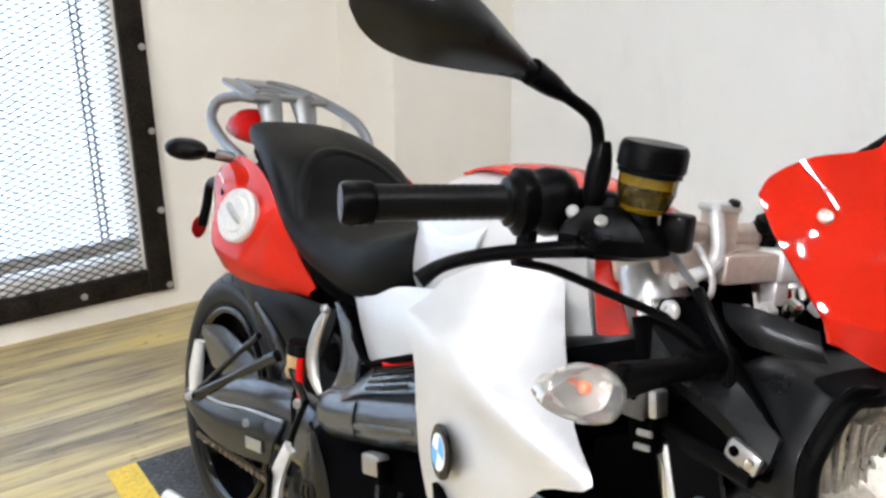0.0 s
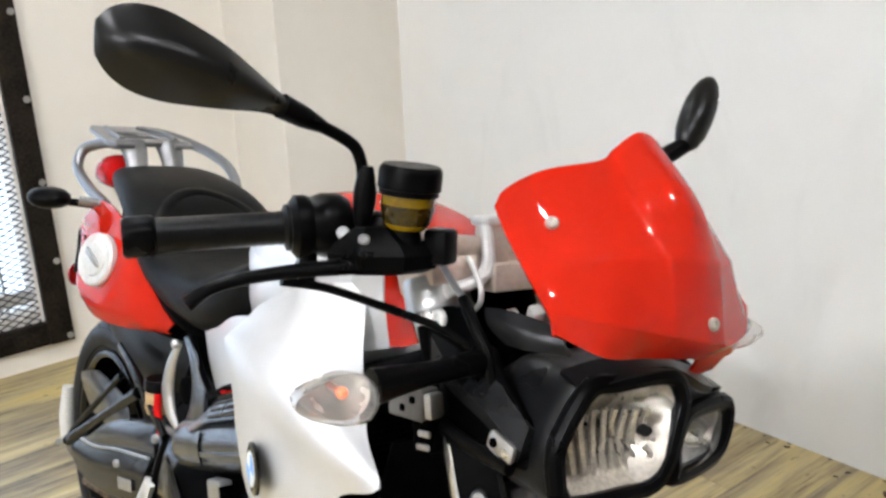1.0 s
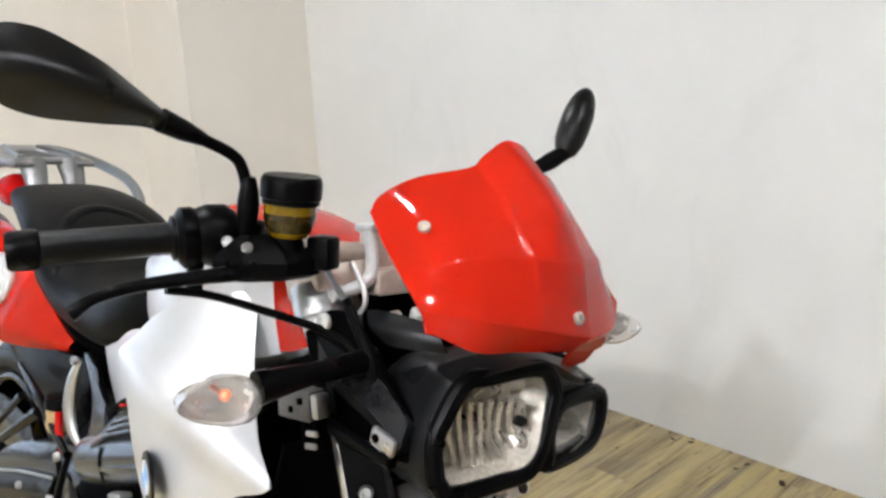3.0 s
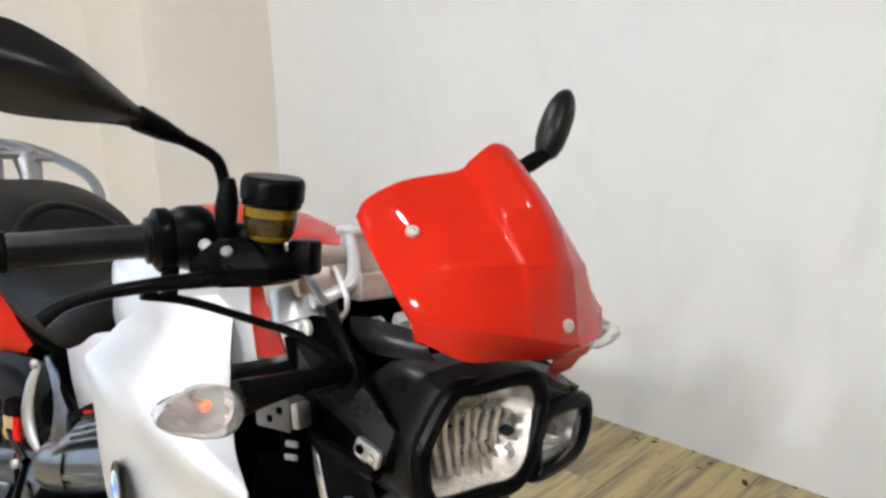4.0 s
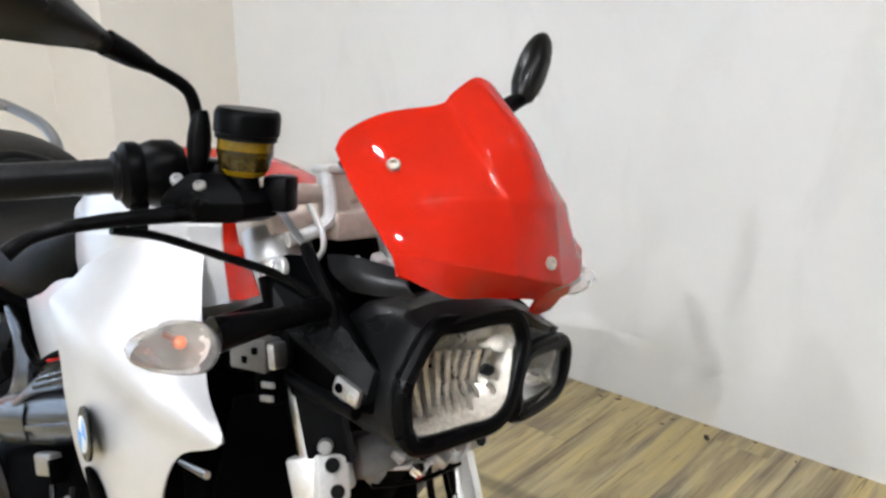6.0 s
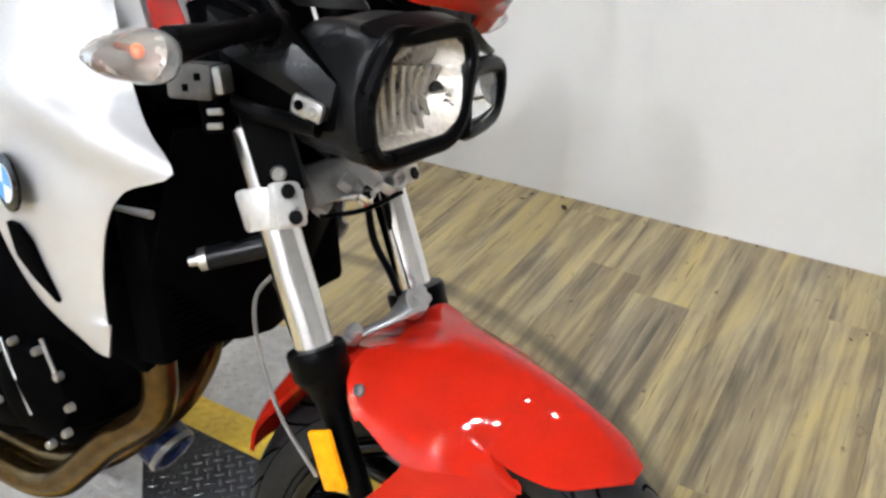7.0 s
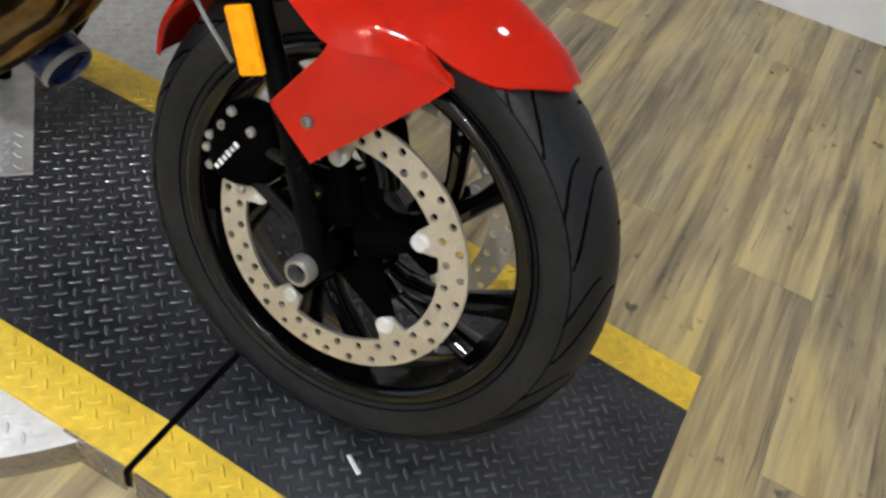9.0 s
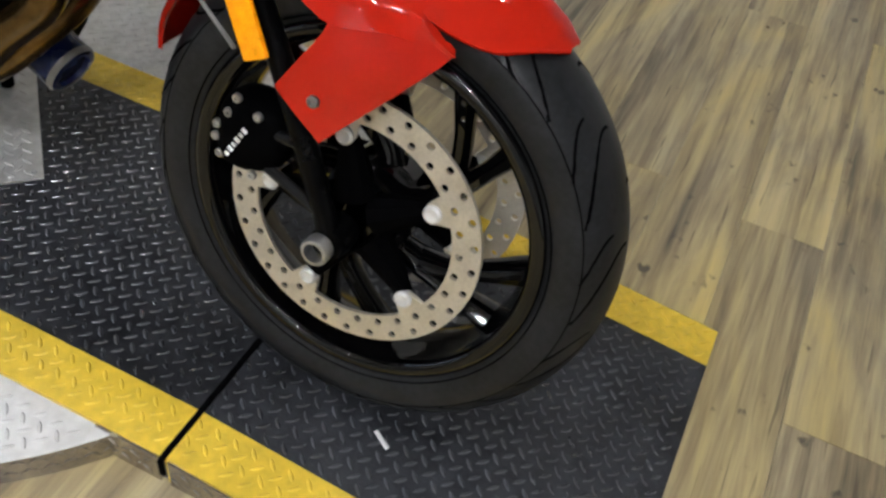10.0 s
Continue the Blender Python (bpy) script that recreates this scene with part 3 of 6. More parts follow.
tagged(part("tread", tread(lambda x, y: True, -0.2, 0.2, -0.2, 0.2, lambda x: 0.004), PLATE, pad), kind="stuff")
part("screw", bolt((0.195, -0.195, 0.004), (0, 0, 1), 0.006, 0.002), ALLOY, pad)

# floor litter
crumbs = random.Random(11)
spots = [(-0.50, 1.665, 0.022), (-0.62, 1.70, 0.010), (-0.80, 1.71, 0.012), (-0.85, 1.695, 0.008), (0.34, 1.39, 0.008), (0.37, 1.43, 0.007)]
spots += [(-1.05 + 0.085 * k + crumbs.uniform(-0.03, 0.03), crumbs.choice((1.733, 1.728, 1.70, 1.66)), crumbs.uniform(0.004, 0.011)) for k in range(24)]
for x, y, size in spots:
    lump = bmesh.new()
    bmesh.ops.create_icosphere(lump, subdivisions=1, radius=1)
    for v in lump.verts:
        k = crumbs.uniform(0.6, 1.2)
        v.co = Vector((v.co.x * size * k, v.co.y * size * 0.45 * k, (v.co.z * 0.25 + 0.2) * size * k))
    crumb = part("debris", lump, CRUMB)
    crumb.matrix_world = pose(x, y + north(x) - 1.74, 0.0005, 0, 0, crumbs.uniform(0, 180) if y < 1.72 else crumbs.uniform(-8, 8))
    tagged(crumb, "small dark brown crumb on the floor by the wall", "debris", "floor scraps")
scrap = part("debris", box((0, 0, 0), (0.030, 0.006, 0.002), 0.0006), WHITE)
scrap.matrix_world = pose(0.089, -0.054, 0.0440, 0, 5, -30)
tagged(scrap, "small white scrap lying on the black ramp", "debris")

# ---- the motorcycle, in its own frame: x ahead, y to its left, z up from the front contact ----
bike = thing("motorcycle", "red, silver and black naked motorcycle leaning on its side stand", "motorcycle", pose(0.0, 0.013, 0.049, -10.6, 0, -0.2))
RAKE = 0.477


def fork_x(z):
    return -0.158 - RAKE * (z - 0.628)


def wheel(cx, cy, cz, R, half, rim_r, name):
    c = (cx, cy, cz)
    ax = (0, 1, 0)
    k = half
    prof_rim = [(rim_r + 0.010, -k * 0.80), (rim_r + 0.0105, -k * 0.87), (rim_r + 0.009, -k * 0.925), (rim_r + 0.0055, -k * 0.96), (rim_r + 0.001, -k * 0.975), (rim_r - 0.004, -k * 0.955), (rim_r - 0.008, -k * 0.91), (rim_r - 0.0105, -k * 0.83), (rim_r - 0.0115, -k * 0.74), (rim_r - 0.012, -k * 0.55), (rim_r - 0.018, -k * 0.3), (rim_r - 0.020, 0), (rim_r - 0.018, k * 0.3), (rim_r - 0.010, k * 0.55), (rim_r - 0.002, k * 0.86), (rim_r + 0.009, k * 0.86), (rim_r + 0.009, k * 0.80), (rim_r, k * 0.7), (rim_r - 0.006, 0), (rim_r, -k * 0.7)]
    rim = lathe(prof_rim, c, ax, 72, closed=True)
    hub = lathe([(0.018, -0.052), (0.050, -0.052), (0.058, -0.040), (0.060, -0.02), (0.060, 0.02), (0.058, 0.040), (0.050, 0.052), (0.018, 0.052)], c, ax, 32, closed=True)
    spokes = []
    for s in range(5):
        at = lambda r, a: np.array((cx + r * math.cos(radians(72 * s + a)), cy, cz + r * math.sin(radians(72 * s + a))))
        spokes.append(tube([at(0.034, 0), at(0.065, 14), at(0.096, 27)], [0.022, 0.017, 0.019], 10, 4, flat=1.2))
        spokes.append(tube([at(0.088, 27), at(0.118, 42), at(0.150, 55), at(rim_r - 0.012, 68)], [0.014, 0.0115, 0.0115, 0.016], 10, 4, flat=1.4))
        spokes.append(tube([at(0.086, 24), at(0.120, 31), at(0.155, 36), at(rim_r - 0.012, 41)], [0.014, 0.0115, 0.0115, 0.016], 10, 4, flat=1.4))
    ob = part(name, rim, GLOSSB, bike, "gloss black cast wheel", sharp=60)
    part("hub", hub, GLOSSB, ob)
    for sp_ in spokes:
        part("spoke", sp_, GLOSSB, ob)
    rr = R - rim_r
    prof = [(rim_r + 0.004, -k * 0.78), (rim_r + 0.02, -k * 0.93), (rim_r + rr * 0.45, -k * 1.0), (rim_r + rr * 0.68, -k * 0.93), (rim_r + rr * 0.86, -k * 0.68), (rim_r + rr * 0.96, -k * 0.36), (R, 0)]
    prof = prof + [(r, -h) for r, h in prof[-2::-1]]
    pc = curve_points([(r, h, 0) for r, h in prof], 3)
    tyre = lathe([(p[0], p[1]) for p in pc] + [(rim_r + 0.002, k * 0.6), (rim_r + 0.002, -k * 0.6)], c, ax, 96, closed=True)
    part("tyre", tyre, RUBBER, ob, "black road tyre with curved grooves", sharp=60)
    gr = bmesh.new()
    half_arc = np.array([(p[0], -p[1]) for p in pc[len(pc) // 2::-1]])
    half_arc = half_arc[:int(half_arc[:, 1].argmax()) + 1]
    run = np.concatenate(([0.0], np.cumsum(np.hypot(*np.diff(half_arc, axis=0).T))))
    # Near-black tubes sunk in the rubber stand for the shade in the grooves.
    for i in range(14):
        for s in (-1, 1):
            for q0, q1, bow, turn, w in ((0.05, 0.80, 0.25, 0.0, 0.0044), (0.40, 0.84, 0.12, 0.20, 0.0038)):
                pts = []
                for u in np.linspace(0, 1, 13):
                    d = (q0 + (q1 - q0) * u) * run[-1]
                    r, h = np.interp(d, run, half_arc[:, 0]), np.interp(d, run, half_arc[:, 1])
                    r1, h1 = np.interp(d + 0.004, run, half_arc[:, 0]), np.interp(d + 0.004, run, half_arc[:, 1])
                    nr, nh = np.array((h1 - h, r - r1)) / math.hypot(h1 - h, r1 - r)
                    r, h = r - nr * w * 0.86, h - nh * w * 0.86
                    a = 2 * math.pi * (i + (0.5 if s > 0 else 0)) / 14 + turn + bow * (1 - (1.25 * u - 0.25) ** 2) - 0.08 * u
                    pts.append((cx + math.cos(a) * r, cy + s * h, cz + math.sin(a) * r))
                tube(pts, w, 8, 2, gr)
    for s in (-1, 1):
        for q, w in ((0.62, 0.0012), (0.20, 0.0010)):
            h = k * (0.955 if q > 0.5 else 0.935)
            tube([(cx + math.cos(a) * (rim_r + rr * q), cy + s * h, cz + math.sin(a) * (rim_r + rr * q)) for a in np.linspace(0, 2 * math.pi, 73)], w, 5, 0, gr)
    tagged(part("tread_groove_shade", gr, material("groove_shade_black", (0.0025, 0.0025, 0.0028), 0.9, spec=0.0), ob), kind="stuff")
    return ob


def brake_disc(parent, c, r0=0.125, r1=0.160, n=30):
    bm = bmesh.new()
    rm = (r0 + r1) / 2
    t = 0.0024
    pt = lambda r, a, y: (c[0] + r * math.cos(a), c[1] + y, c[2] + r * math.sin(a))
    for ring, (ra, rb) in enumerate(((r0, rm), (rm, r1))):
        rc = (ra + rb) / 2
        for i in range(n):
            a0, a1 = 2 * math.pi * (i + ring * 0.5) / n, 2 * math.pi * (i + 1 + ring * 0.5) / n
            ac = (a0 + a1) / 2
            edge = [(ra, a0), (ra, ac), (ra, a1), (rc, a1), (rb, a1), (rb, ac), (rb, a0), (rc, a0)]
            hole = []
            for k in range(8):
                g = radians(225 + 45 * k)
                hole.append((rc + 0.0048 * math.sin(g), ac + 0.0048 * math.cos(g) / rc))
            lay = [[[bm.verts.new(pt(r, a, y)) for r, a in loop] for loop in (edge, hole)] for y in (-t, t)]
            for k in range(8):
                m = (k + 1) % 8
                for e_, h_ in lay:
                    bm.faces.new((e_[k], e_[m], h_[m], h_[k]))
                bm.faces.new((lay[0][1][k], lay[0][1][m], lay[1][1][m], lay[1][1][k]))
            for k in ((0, 1), (1, 2)) if ring == 0 else ((4, 5), (5, 6)):
                bm.faces.new([lay[0][0][k[0]], lay[0][0][k[1]], lay[1][0][k[1]], lay[1][0][k[0]]])
    bmesh.ops.remove_doubles(bm, verts=bm.verts, dist=2e-5)
    ob = part("brake_disc", bm, DISC, parent, "drilled steel brake disc", sharp=40)
    for s in range(5):
        a = radians(30 + 72 * s)
        d = np.array((math.cos(a), 0, math.sin(a)))
        e = np.array((-math.sin(a), 0, math.cos(a)))
        p = np.array(c, float)
        tmp = [p + d * 0.1265 - e * 0.02, p + d * 0.105 - e * 0.012, p + d * 0.098, p + d * 0.105 + e * 0.012, p + d * 0.1265 + e * 0.02]
        tab = bmesh.new()
        skin(tab, [[q + (0, -t * 0.98, 0) for q in tmp], [q + (0, t * 0.98, 0) for q in tmp]])
        part("disc_tab", tab, DISC, parent)
    return ob


def rivets(parent, c, side):
    p = np.array(c, float)
    for s in range(5):
        a = radians(30 + 72 * s)
        d = np.array((math.cos(a), 0, math.sin(a)))
        part("rivet", lathe([(0.0005, -0.004), (0.011, -0.004), (0.011, 0.006), (0.008, 0.008), (0.005, 0.006), (0.0005, 0.006)], p + d * 0.108, (0, side, 0), 16), ALUW, parent)
        part("disc_carrier", tube([p + d * 0.03 + (0, -side * 0.012, 0), p + d * 0.075 + (0, -side * 0.010, 0), p + d * 0.106 + (0, -side * 0.006, 0)], [0.026, 0.017, 0.010], 10, 3), DARK, parent)


fw = wheel(0, 0, 0.30, 0.30, 0.061, 0.216, "front_wheel")
for s in (-1, 1):
    brake_disc(fw, (0, s * 0.069, 0.30))
    rivets(fw, (0, s * 0.069, 0.30), s)
part("axle_nut", lathe([(0.0105, 0), (0.0165, 0), (0.0165, 0.014), (0.0145, 0.017), (0.0115, 0.017), (0.0105, 0.004)], (-0.006, -0.128, 0.296), (0, -1, 0), 24, closed=True), ALLOY, fw, "pale alloy axle end")
part("valve", tube([(0.150, 0.0, 0.182), (0.142, -0.02, 0.19), (0.135, -0.028, 0.194)], 0.0045, 8, 4), ALLOY, fw)

# fork
fork_dir = np.array((-RAKE, 0, 1.0)) / math.hypot(RAKE, 1)
for s in (-1, 1):
    y = 0.102 * s - 0.010
    leg = part("fork_leg", tube([(-0.002, y, 0.275), (-0.012, y, 0.32), (fork_x(0.46) + 0.004, y, 0.46), (fork_x(0.55), y, 0.55)], [0.0125, 0.0130, 0.0135, 0.0135], 18, 5), BLACK, bike, "black fork lower")
    base = (fork_x(0.53), y, 0.53)
    part("fork_collar", lathe([(q * (1.0 if s < 0 else 1.15), h) for q, h in ((0.0138, 0), (0.0142, 0.026), (0.0165, 0.048), (0.0225, 0.064), (0.0290, 0.073), (0.0308, 0.077), (0.0308, 0.090), (0.0318, 0.092), (0.0318, 0.102), (0.030, 0.107), (0.018, 0.108))], base, fork_dir, 28), BLACK, leg)
    part("stanchion", tube([(fork_x(0.60), y, 0.60), (fork_x(1.01), y, 1.01)], 0.0215, 28, 0), CHROME, leg, "polished steel fork tube")
    part("axle_boss", lathe([(0.001, -0.02), (0.021, -0.02), (0.023, 0.0), (0.020, 0.018), (0.001, 0.018)], (-0.004, s * 0.102, 0.296), (0, s, 0), 20), BLACK, leg)
    if s < 0:
        part("reflector", box((-0.108, -0.1425, 0.522), (0.029, 0.008, 0.068), 0.003, (0, -25, 0)), AMBER, leg, "amber side reflector")
    # lower clamp
    cz = 0.766
    clamp = part("lower_clamp", lathe([(0.0225, -0.021), (0.031, -0.021), (0.033, -0.018), (0.033, 0.018), (0.031, 0.021), (0.0225, 0.021)], (fork_x(cz), y, cz), fork_dir, 28, closed=True), ALUW, bike, "pale cast alloy fork clamp")
    ea = -24 if s < 0 else 0
    ex, ey = math.cos(radians(ea)), math.sin(radians(ea))
    part("clamp_ear", box((fork_x(cz) + 0.027 * ex, y + 0.027 * ey, cz + 0.008), (0.028, 0.034, 0.046), 0.004, (0, -25.5, ea)), ALUW, clamp)
    for dz in (-0.010, 0.014):
        part("clamp_bolt", lathe([(0.0005, 0.0), (0.0075, 0.0), (0.0075, 0.002), (0.006, 0.0025), (0.0005, 0.0012)], (fork_x(cz + dz) + 0.0425 * ex, y + 0.0425 * ey, cz + dz + 0.012), (0.9 * ex, 0.9 * ey, 0.43), 12), GREYP, clamp)
part("lower_yoke", box((fork_x(0.772) + 0.004, 0, 0.772), (0.06, 0.17, 0.045), 0.006, (0, -25.5, 0)), RACKM, bike, "grey cast fork yoke")
part("upper_yoke", prism([(-0.06, -0.10), (-0.03, -0.135), (0.03, -0.135), (0.045, -0.08), (0.04, 0.08), (0.03, 0.135), (-0.03, 0.135), (-0.06, 0.10)], lambda u, v, w: (fork_x(1.0) + u * 0.9 - RAKE * w, v, 1.0 + u * 0.43 + w), -0.012, 0.014, 0.004), BRONZE, bike, "champagne alloy top yoke")
for s in (-1, 1):
    yf = 0.102 * s - 0.010
    part("fork_cap", lathe([(0.001, 0.006), (0.016, 0.006), (0.026, 0.002), (0.026, -0.014), (0.021, -0.016), (0.001, -0.016)] if s > 0 else [(0.001, 0.010), (0.012, 0.010), (0.013, 0.002), (0.021, 0.0), (0.021, -0.016), (0.001, -0.016)], (fork_x(1.036), yf, 1.036), fork_dir, 20), BLACK if s > 0 else ALLOY, bike)
    part("yoke_clamp", lathe([(0.0225, -0.018), (0.035, -0.018), (0.033, -0.012), (0.033, 0.012), (0.031, 0.018), (0.0225, 0.018)], (fork_x(0.984), yf, 0.984), fork_dir, 28, closed=True), ALLOY, bike)
    riser = part("bar_riser", box((-0.306, s * 0.056, 1.036), (0.028, 0.028, 0.058), 0.004, (0, -8, 0)), BRONZE, bike, "champagne alloy bar riser")
    # Paler alloy puts the light on the chamfer into its colour.
    part("riser_lit_edge", tube([(-0.302, s * 0.073, 1.064), (-0.292, s * 0.074, 1.040), (-0.284, s * 0.080, 1.018), (-0.284, s * 0.100, 1.006), (-0.290, s * 0.128, 0.998)], [0.007, 0.0075, 0.008, 0.007, 0.008], 10, 5), ALUW, riser, "chamfered edge in paler alloy for the light on it")
    part("riser_cap", box((-0.308, s * 0.060, 1.067), (0.030, 0.036, 0.010), 0.004, (0, -8, 0)), ALUW, riser)
    part("riser_bolt", bolt((-0.296, s * 0.056, 1.071), (0.1, 0, 0.99), 0.006, 0.006), GREYP, riser)
part("yoke_front", box((-0.288, -0.035, 1.010), (0.034, 0.085, 0.030), 0.004, (0, -8, 0)), BRONZE, bike, "champagne alloy top yoke front")
part("yoke_block", box((-0.284, 0.022, 1.012), (0.036, 0.032, 0.034), 0.005, (0, -8, 0)), ALUW, bike, "pale machined yoke block")
part("yoke_block", box((-0.280, 0.018, 0.985), (0.026, 0.024, 0.030), 0.005, (0, -8, 0)), ALUW, bike)
part("ignition_lock", lathe([(0.0005, 0.016), (0.012, 0.016), (0.019, 0.010), (0.019, -0.002), (0.010, -0.006), (0.010, -0.02), (0.0005, -0.02)], (-0.300, 0.020, 1.044), (0.15, 0, 1), 18), BLACK, bike, "black ignition knob")
for yb, mb in ((-0.075, CHROME), (-0.045, ALUW), (-0.01, CHROME), (0.03, ALUW)):
    part("harness_clip", box((-0.235 + 0.1 * yb, yb, 0.982 + 0.08 * yb), (0.016, 0.014, 0.020), 0.003, (10, 25, 200 * yb)), mb, bike)
brace = part("fork_brace", tube([(-0.140, -0.084, 0.628), (-0.128, -0.058, 0.634), (-0.116, -0.030, 0.642), (-0.112, 0.000, 0.648), (-0.114, 0.026, 0.650), (-0.124, 0.048, 0.642), (-0.140, 0.072, 0.632)], [0.0075, 0.0055, 0.0080, 0.0165, 0.0150, 0.0065, 0.0080], 14, 6, flat=0.5), ALLOY, bike, "pale alloy fork brace")
part("brace_boss", lathe([(0.006, -0.010), (0.016, -0.010), (0.017, 0.0), (0.015, 0.009), (0.006, 0.009)], (-0.110, 0.006, 0.650), (0.6, -0.2, 0.8), 20, closed=True), ALLOY, brace)
for yb in (-0.074, 0.062):
    part("brace_bolt", lathe([(0.0005, 0.012), (0.008, 0.011), (0.0095, 0.004), (0.0095, -0.008), (0.0005, -0.008)], (-0.136, yb, 0.632), (0.3, 0, 0.95), 14), ALLOY, brace)

# caliper
cal = part("brake_caliper", loft([(-0.165, -0.085, 0.012, 0.345, 0.385), (-0.150, -0.088, 0.028, 0.335, 0.420), (-0.120, -0.090, 0.034, 0.335, 0.430), (-0.085, -0.092, 0.030, 0.350, 0.425), (-0.072, -0.095, 0.014, 0.37, 0.41)], 16, 3.2, 3), DARK, bike, "black brake caliper with pale bolts")
for p in ((-0.097, -0.125, 0.420), (-0.139, -0.116, 0.406), (-0.101, -0.122, 0.346), (-0.155, -0.112, 0.385), (-0.158, -0.110, 0.368), (-0.150, -0.112, 0.350), (-0.128, -0.118, 0.428)):
    part("caliper_bolt", bolt(p, (0, -1, 0), 0.0054, 0.005), ALLOY, cal)
for k in range(6):
    part("caliper_mark", box((-0.124 + 0.0040 * (k - 2.5), -0.1245, 0.378 + 0.0070 * (k - 2.5)), (0.0070 if k % 2 else 0.0056, 0.002, 0.0046), 0.0006, (0, 30, 0)), WHITE, cal, "worn white marking bar")
part("caliper_bridge", tube([(-0.085, -0.112, 0.40), (-0.035, -0.118, 0.40)], 0.0065, 10, 0), GREYP, cal)
part("caliper_bridge", tube([(-0.09, -0.112, 0.355), (-0.015, -0.118, 0.33)], 0.0065, 10, 0), GREYP, cal)
part("brake_caliper", loft([(-0.165, 0.085, 0.012, 0.345, 0.385), (-0.150, 0.088, 0.028, 0.335, 0.420), (-0.120, 0.090, 0.034, 0.335, 0.430), (-0.085, 0.092, 0.030, 0.350, 0.425), (-0.072, 0.095, 0.014, 0.37, 0.41)], 16, 3.2, 3), DARK, bike)

# front fender
FQ = (-1, -0.82, -0.62, -0.32, 0, 0.32, 0.62, 0.82, 1)


def fender_row(f, w, r0, drop, power, valley=0.0):
    """A section across the wheel at f degrees: flat on top for a high power, domed for a low one, hollow with a valley."""
    a = radians(f)
    row = []
    for q in FQ:
        r = r0 - drop * abs(q) ** power - valley * (1 - abs(q)) ** 1.2
        row.append((math.cos(a) * r, q * w, 0.30 + math.sin(a) * r))
    return row


arm = [[(-0.112, -0.112, 0.604), (-0.065, -0.110, 0.590), (-0.012, -0.106, 0.583), (0.050, -0.094, 0.567)], [(-0.101, -0.124, 0.592), (-0.055, -0.123, 0.570), (-0.003, -0.118, 0.569), (0.060, -0.095, 0.558)], [(-0.088, -0.128, 0.578), (-0.028, -0.131, 0.545), (0.020, -0.118, 0.552), (0.083, -0.086, 0.541)]]


def fender_side(f, edge):
    """The arm that runs down beside the wheel under the fork; elsewhere a narrow lip under the crown's edge."""
    if not 81 <= f <= 110:
        return [np.array(edge) + (0, 0.0006 * j, -0.0007 * j) for j in (1, 2, 3)]
    u = np.interp(f, (81, 94, 103, 110), (3, 2, 1, 0))
    return [np.array([np.interp(u, range(4), [p[i] for p in r]) for i in range(3)]) for r in arm]


crown = []
for q in ((55.5, 0.014, 0.312, 0.002, 2.2), (60, 0.046, 0.317, 0.020, 2.0), (65, 0.067, 0.320, 0.042, 1.7), (73, 0.082, 0.322, 0.050, 1.5), (79, 0.086, 0.324, 0.050, 1.5), (80.2, 0.087, 0.325, 0.050, 1.5), (81, 0.087, 0.325, 0.050, 1.5), (82, 0.0875, 0.3255, 0.050, 1.5), (88, 0.091, 0.329, 0.046, 1.5), (94, 0.092, 0.333, 0.042, 1.6), (99, 0.093, 0.338, 0.038, 1.9, 0.004), (104, 0.094, 0.343, 0.032, 2.4, 0.012), (109, 0.094, 0.345, 0.014, 3.0, 0.017), (110, 0.094, 0.345, 0.010, 3.0, 0.017), (111, 0.094, 0.345, 0.009, 3.0, 0.016), (120, 0.092, 0.342, 0.010, 2.4, 0.008), (133, 0.090, 0.337, 0.028, 2.2), (147, 0.076, 0.325, 0.020, 2.2), (158.5, 0.052, 0.304, 0.004, 2.2)):
    row = fender_row(*q)
    side = fender_side(q[0], row[0])
    crown.append([tuple(p) for p in side[::-1]] + row + [(p[0], -p[1], p[2]) for p in side])
fender = part("front_fender", patch(crown, 3, 3, 0.003), RED, bike, "glossy red front fender")
flap = [[(-0.034, -0.1275, 0.562), (0.002, -0.119, 0.564), (0.040, -0.101, 0.562), (0.078, -0.082, 0.550)], [(-0.029, -0.1315, 0.5445), (0.006, -0.124, 0.548), (0.045, -0.106, 0.548), (0.084, -0.085, 0.540)], [(-0.055, -0.130, 0.503), (-0.02, -0.134, 0.506), (0.018, -0.125, 0.505), (0.060, -0.105, 0.510)], [(-0.083, -0.125, 0.461), (-0.055, -0.134, 0.448), (-0.036, -0.136, 0.436), (-0.020, -0.135, 0.424)]]
for side in (lambda r: r, mirrored):
    part("fender_flap", patch(side(flap), 4, 4, 0.003), RED, fender)
part("fender_bolt", bolt((-0.031, -0.1345, 0.467), (0, -1, 0), 0.0068, 0.005), RACKM, fender)
part("fender_bolt", bolt((-0.094, -0.116, 0.600), (-0.3, -0.9, 0.3), 0.0068, 0.005), RACKM, fender)

# headlight pair, set to one side of each other
big = [(-0.127, 0.858), (-0.129, 0.889), (-0.122, 0.911), (-0.096, 0.950), (-0.068, 0.955), (-0.012, 0.960), (0.007, 0.938), (0.002, 0.913), (-0.022, 0.862), (-0.060, 0.850), (-0.112, 0.843)]
small = [(0.002, 0.865), (0.002, 0.888), (0.013, 0.908), (0.036, 0.917), (0.099, 0.913), (0.107, 0.892), (0.090, 0.866), (0.054, 0.858), (0.003, 0.858)]


def face_x(y, z):
    return -0.070 - (0.30 * max(0, -y - 0.01) if y < 0.01 else 0.12 * (y - 0.01)) - 0.16 * (z - 0.85)


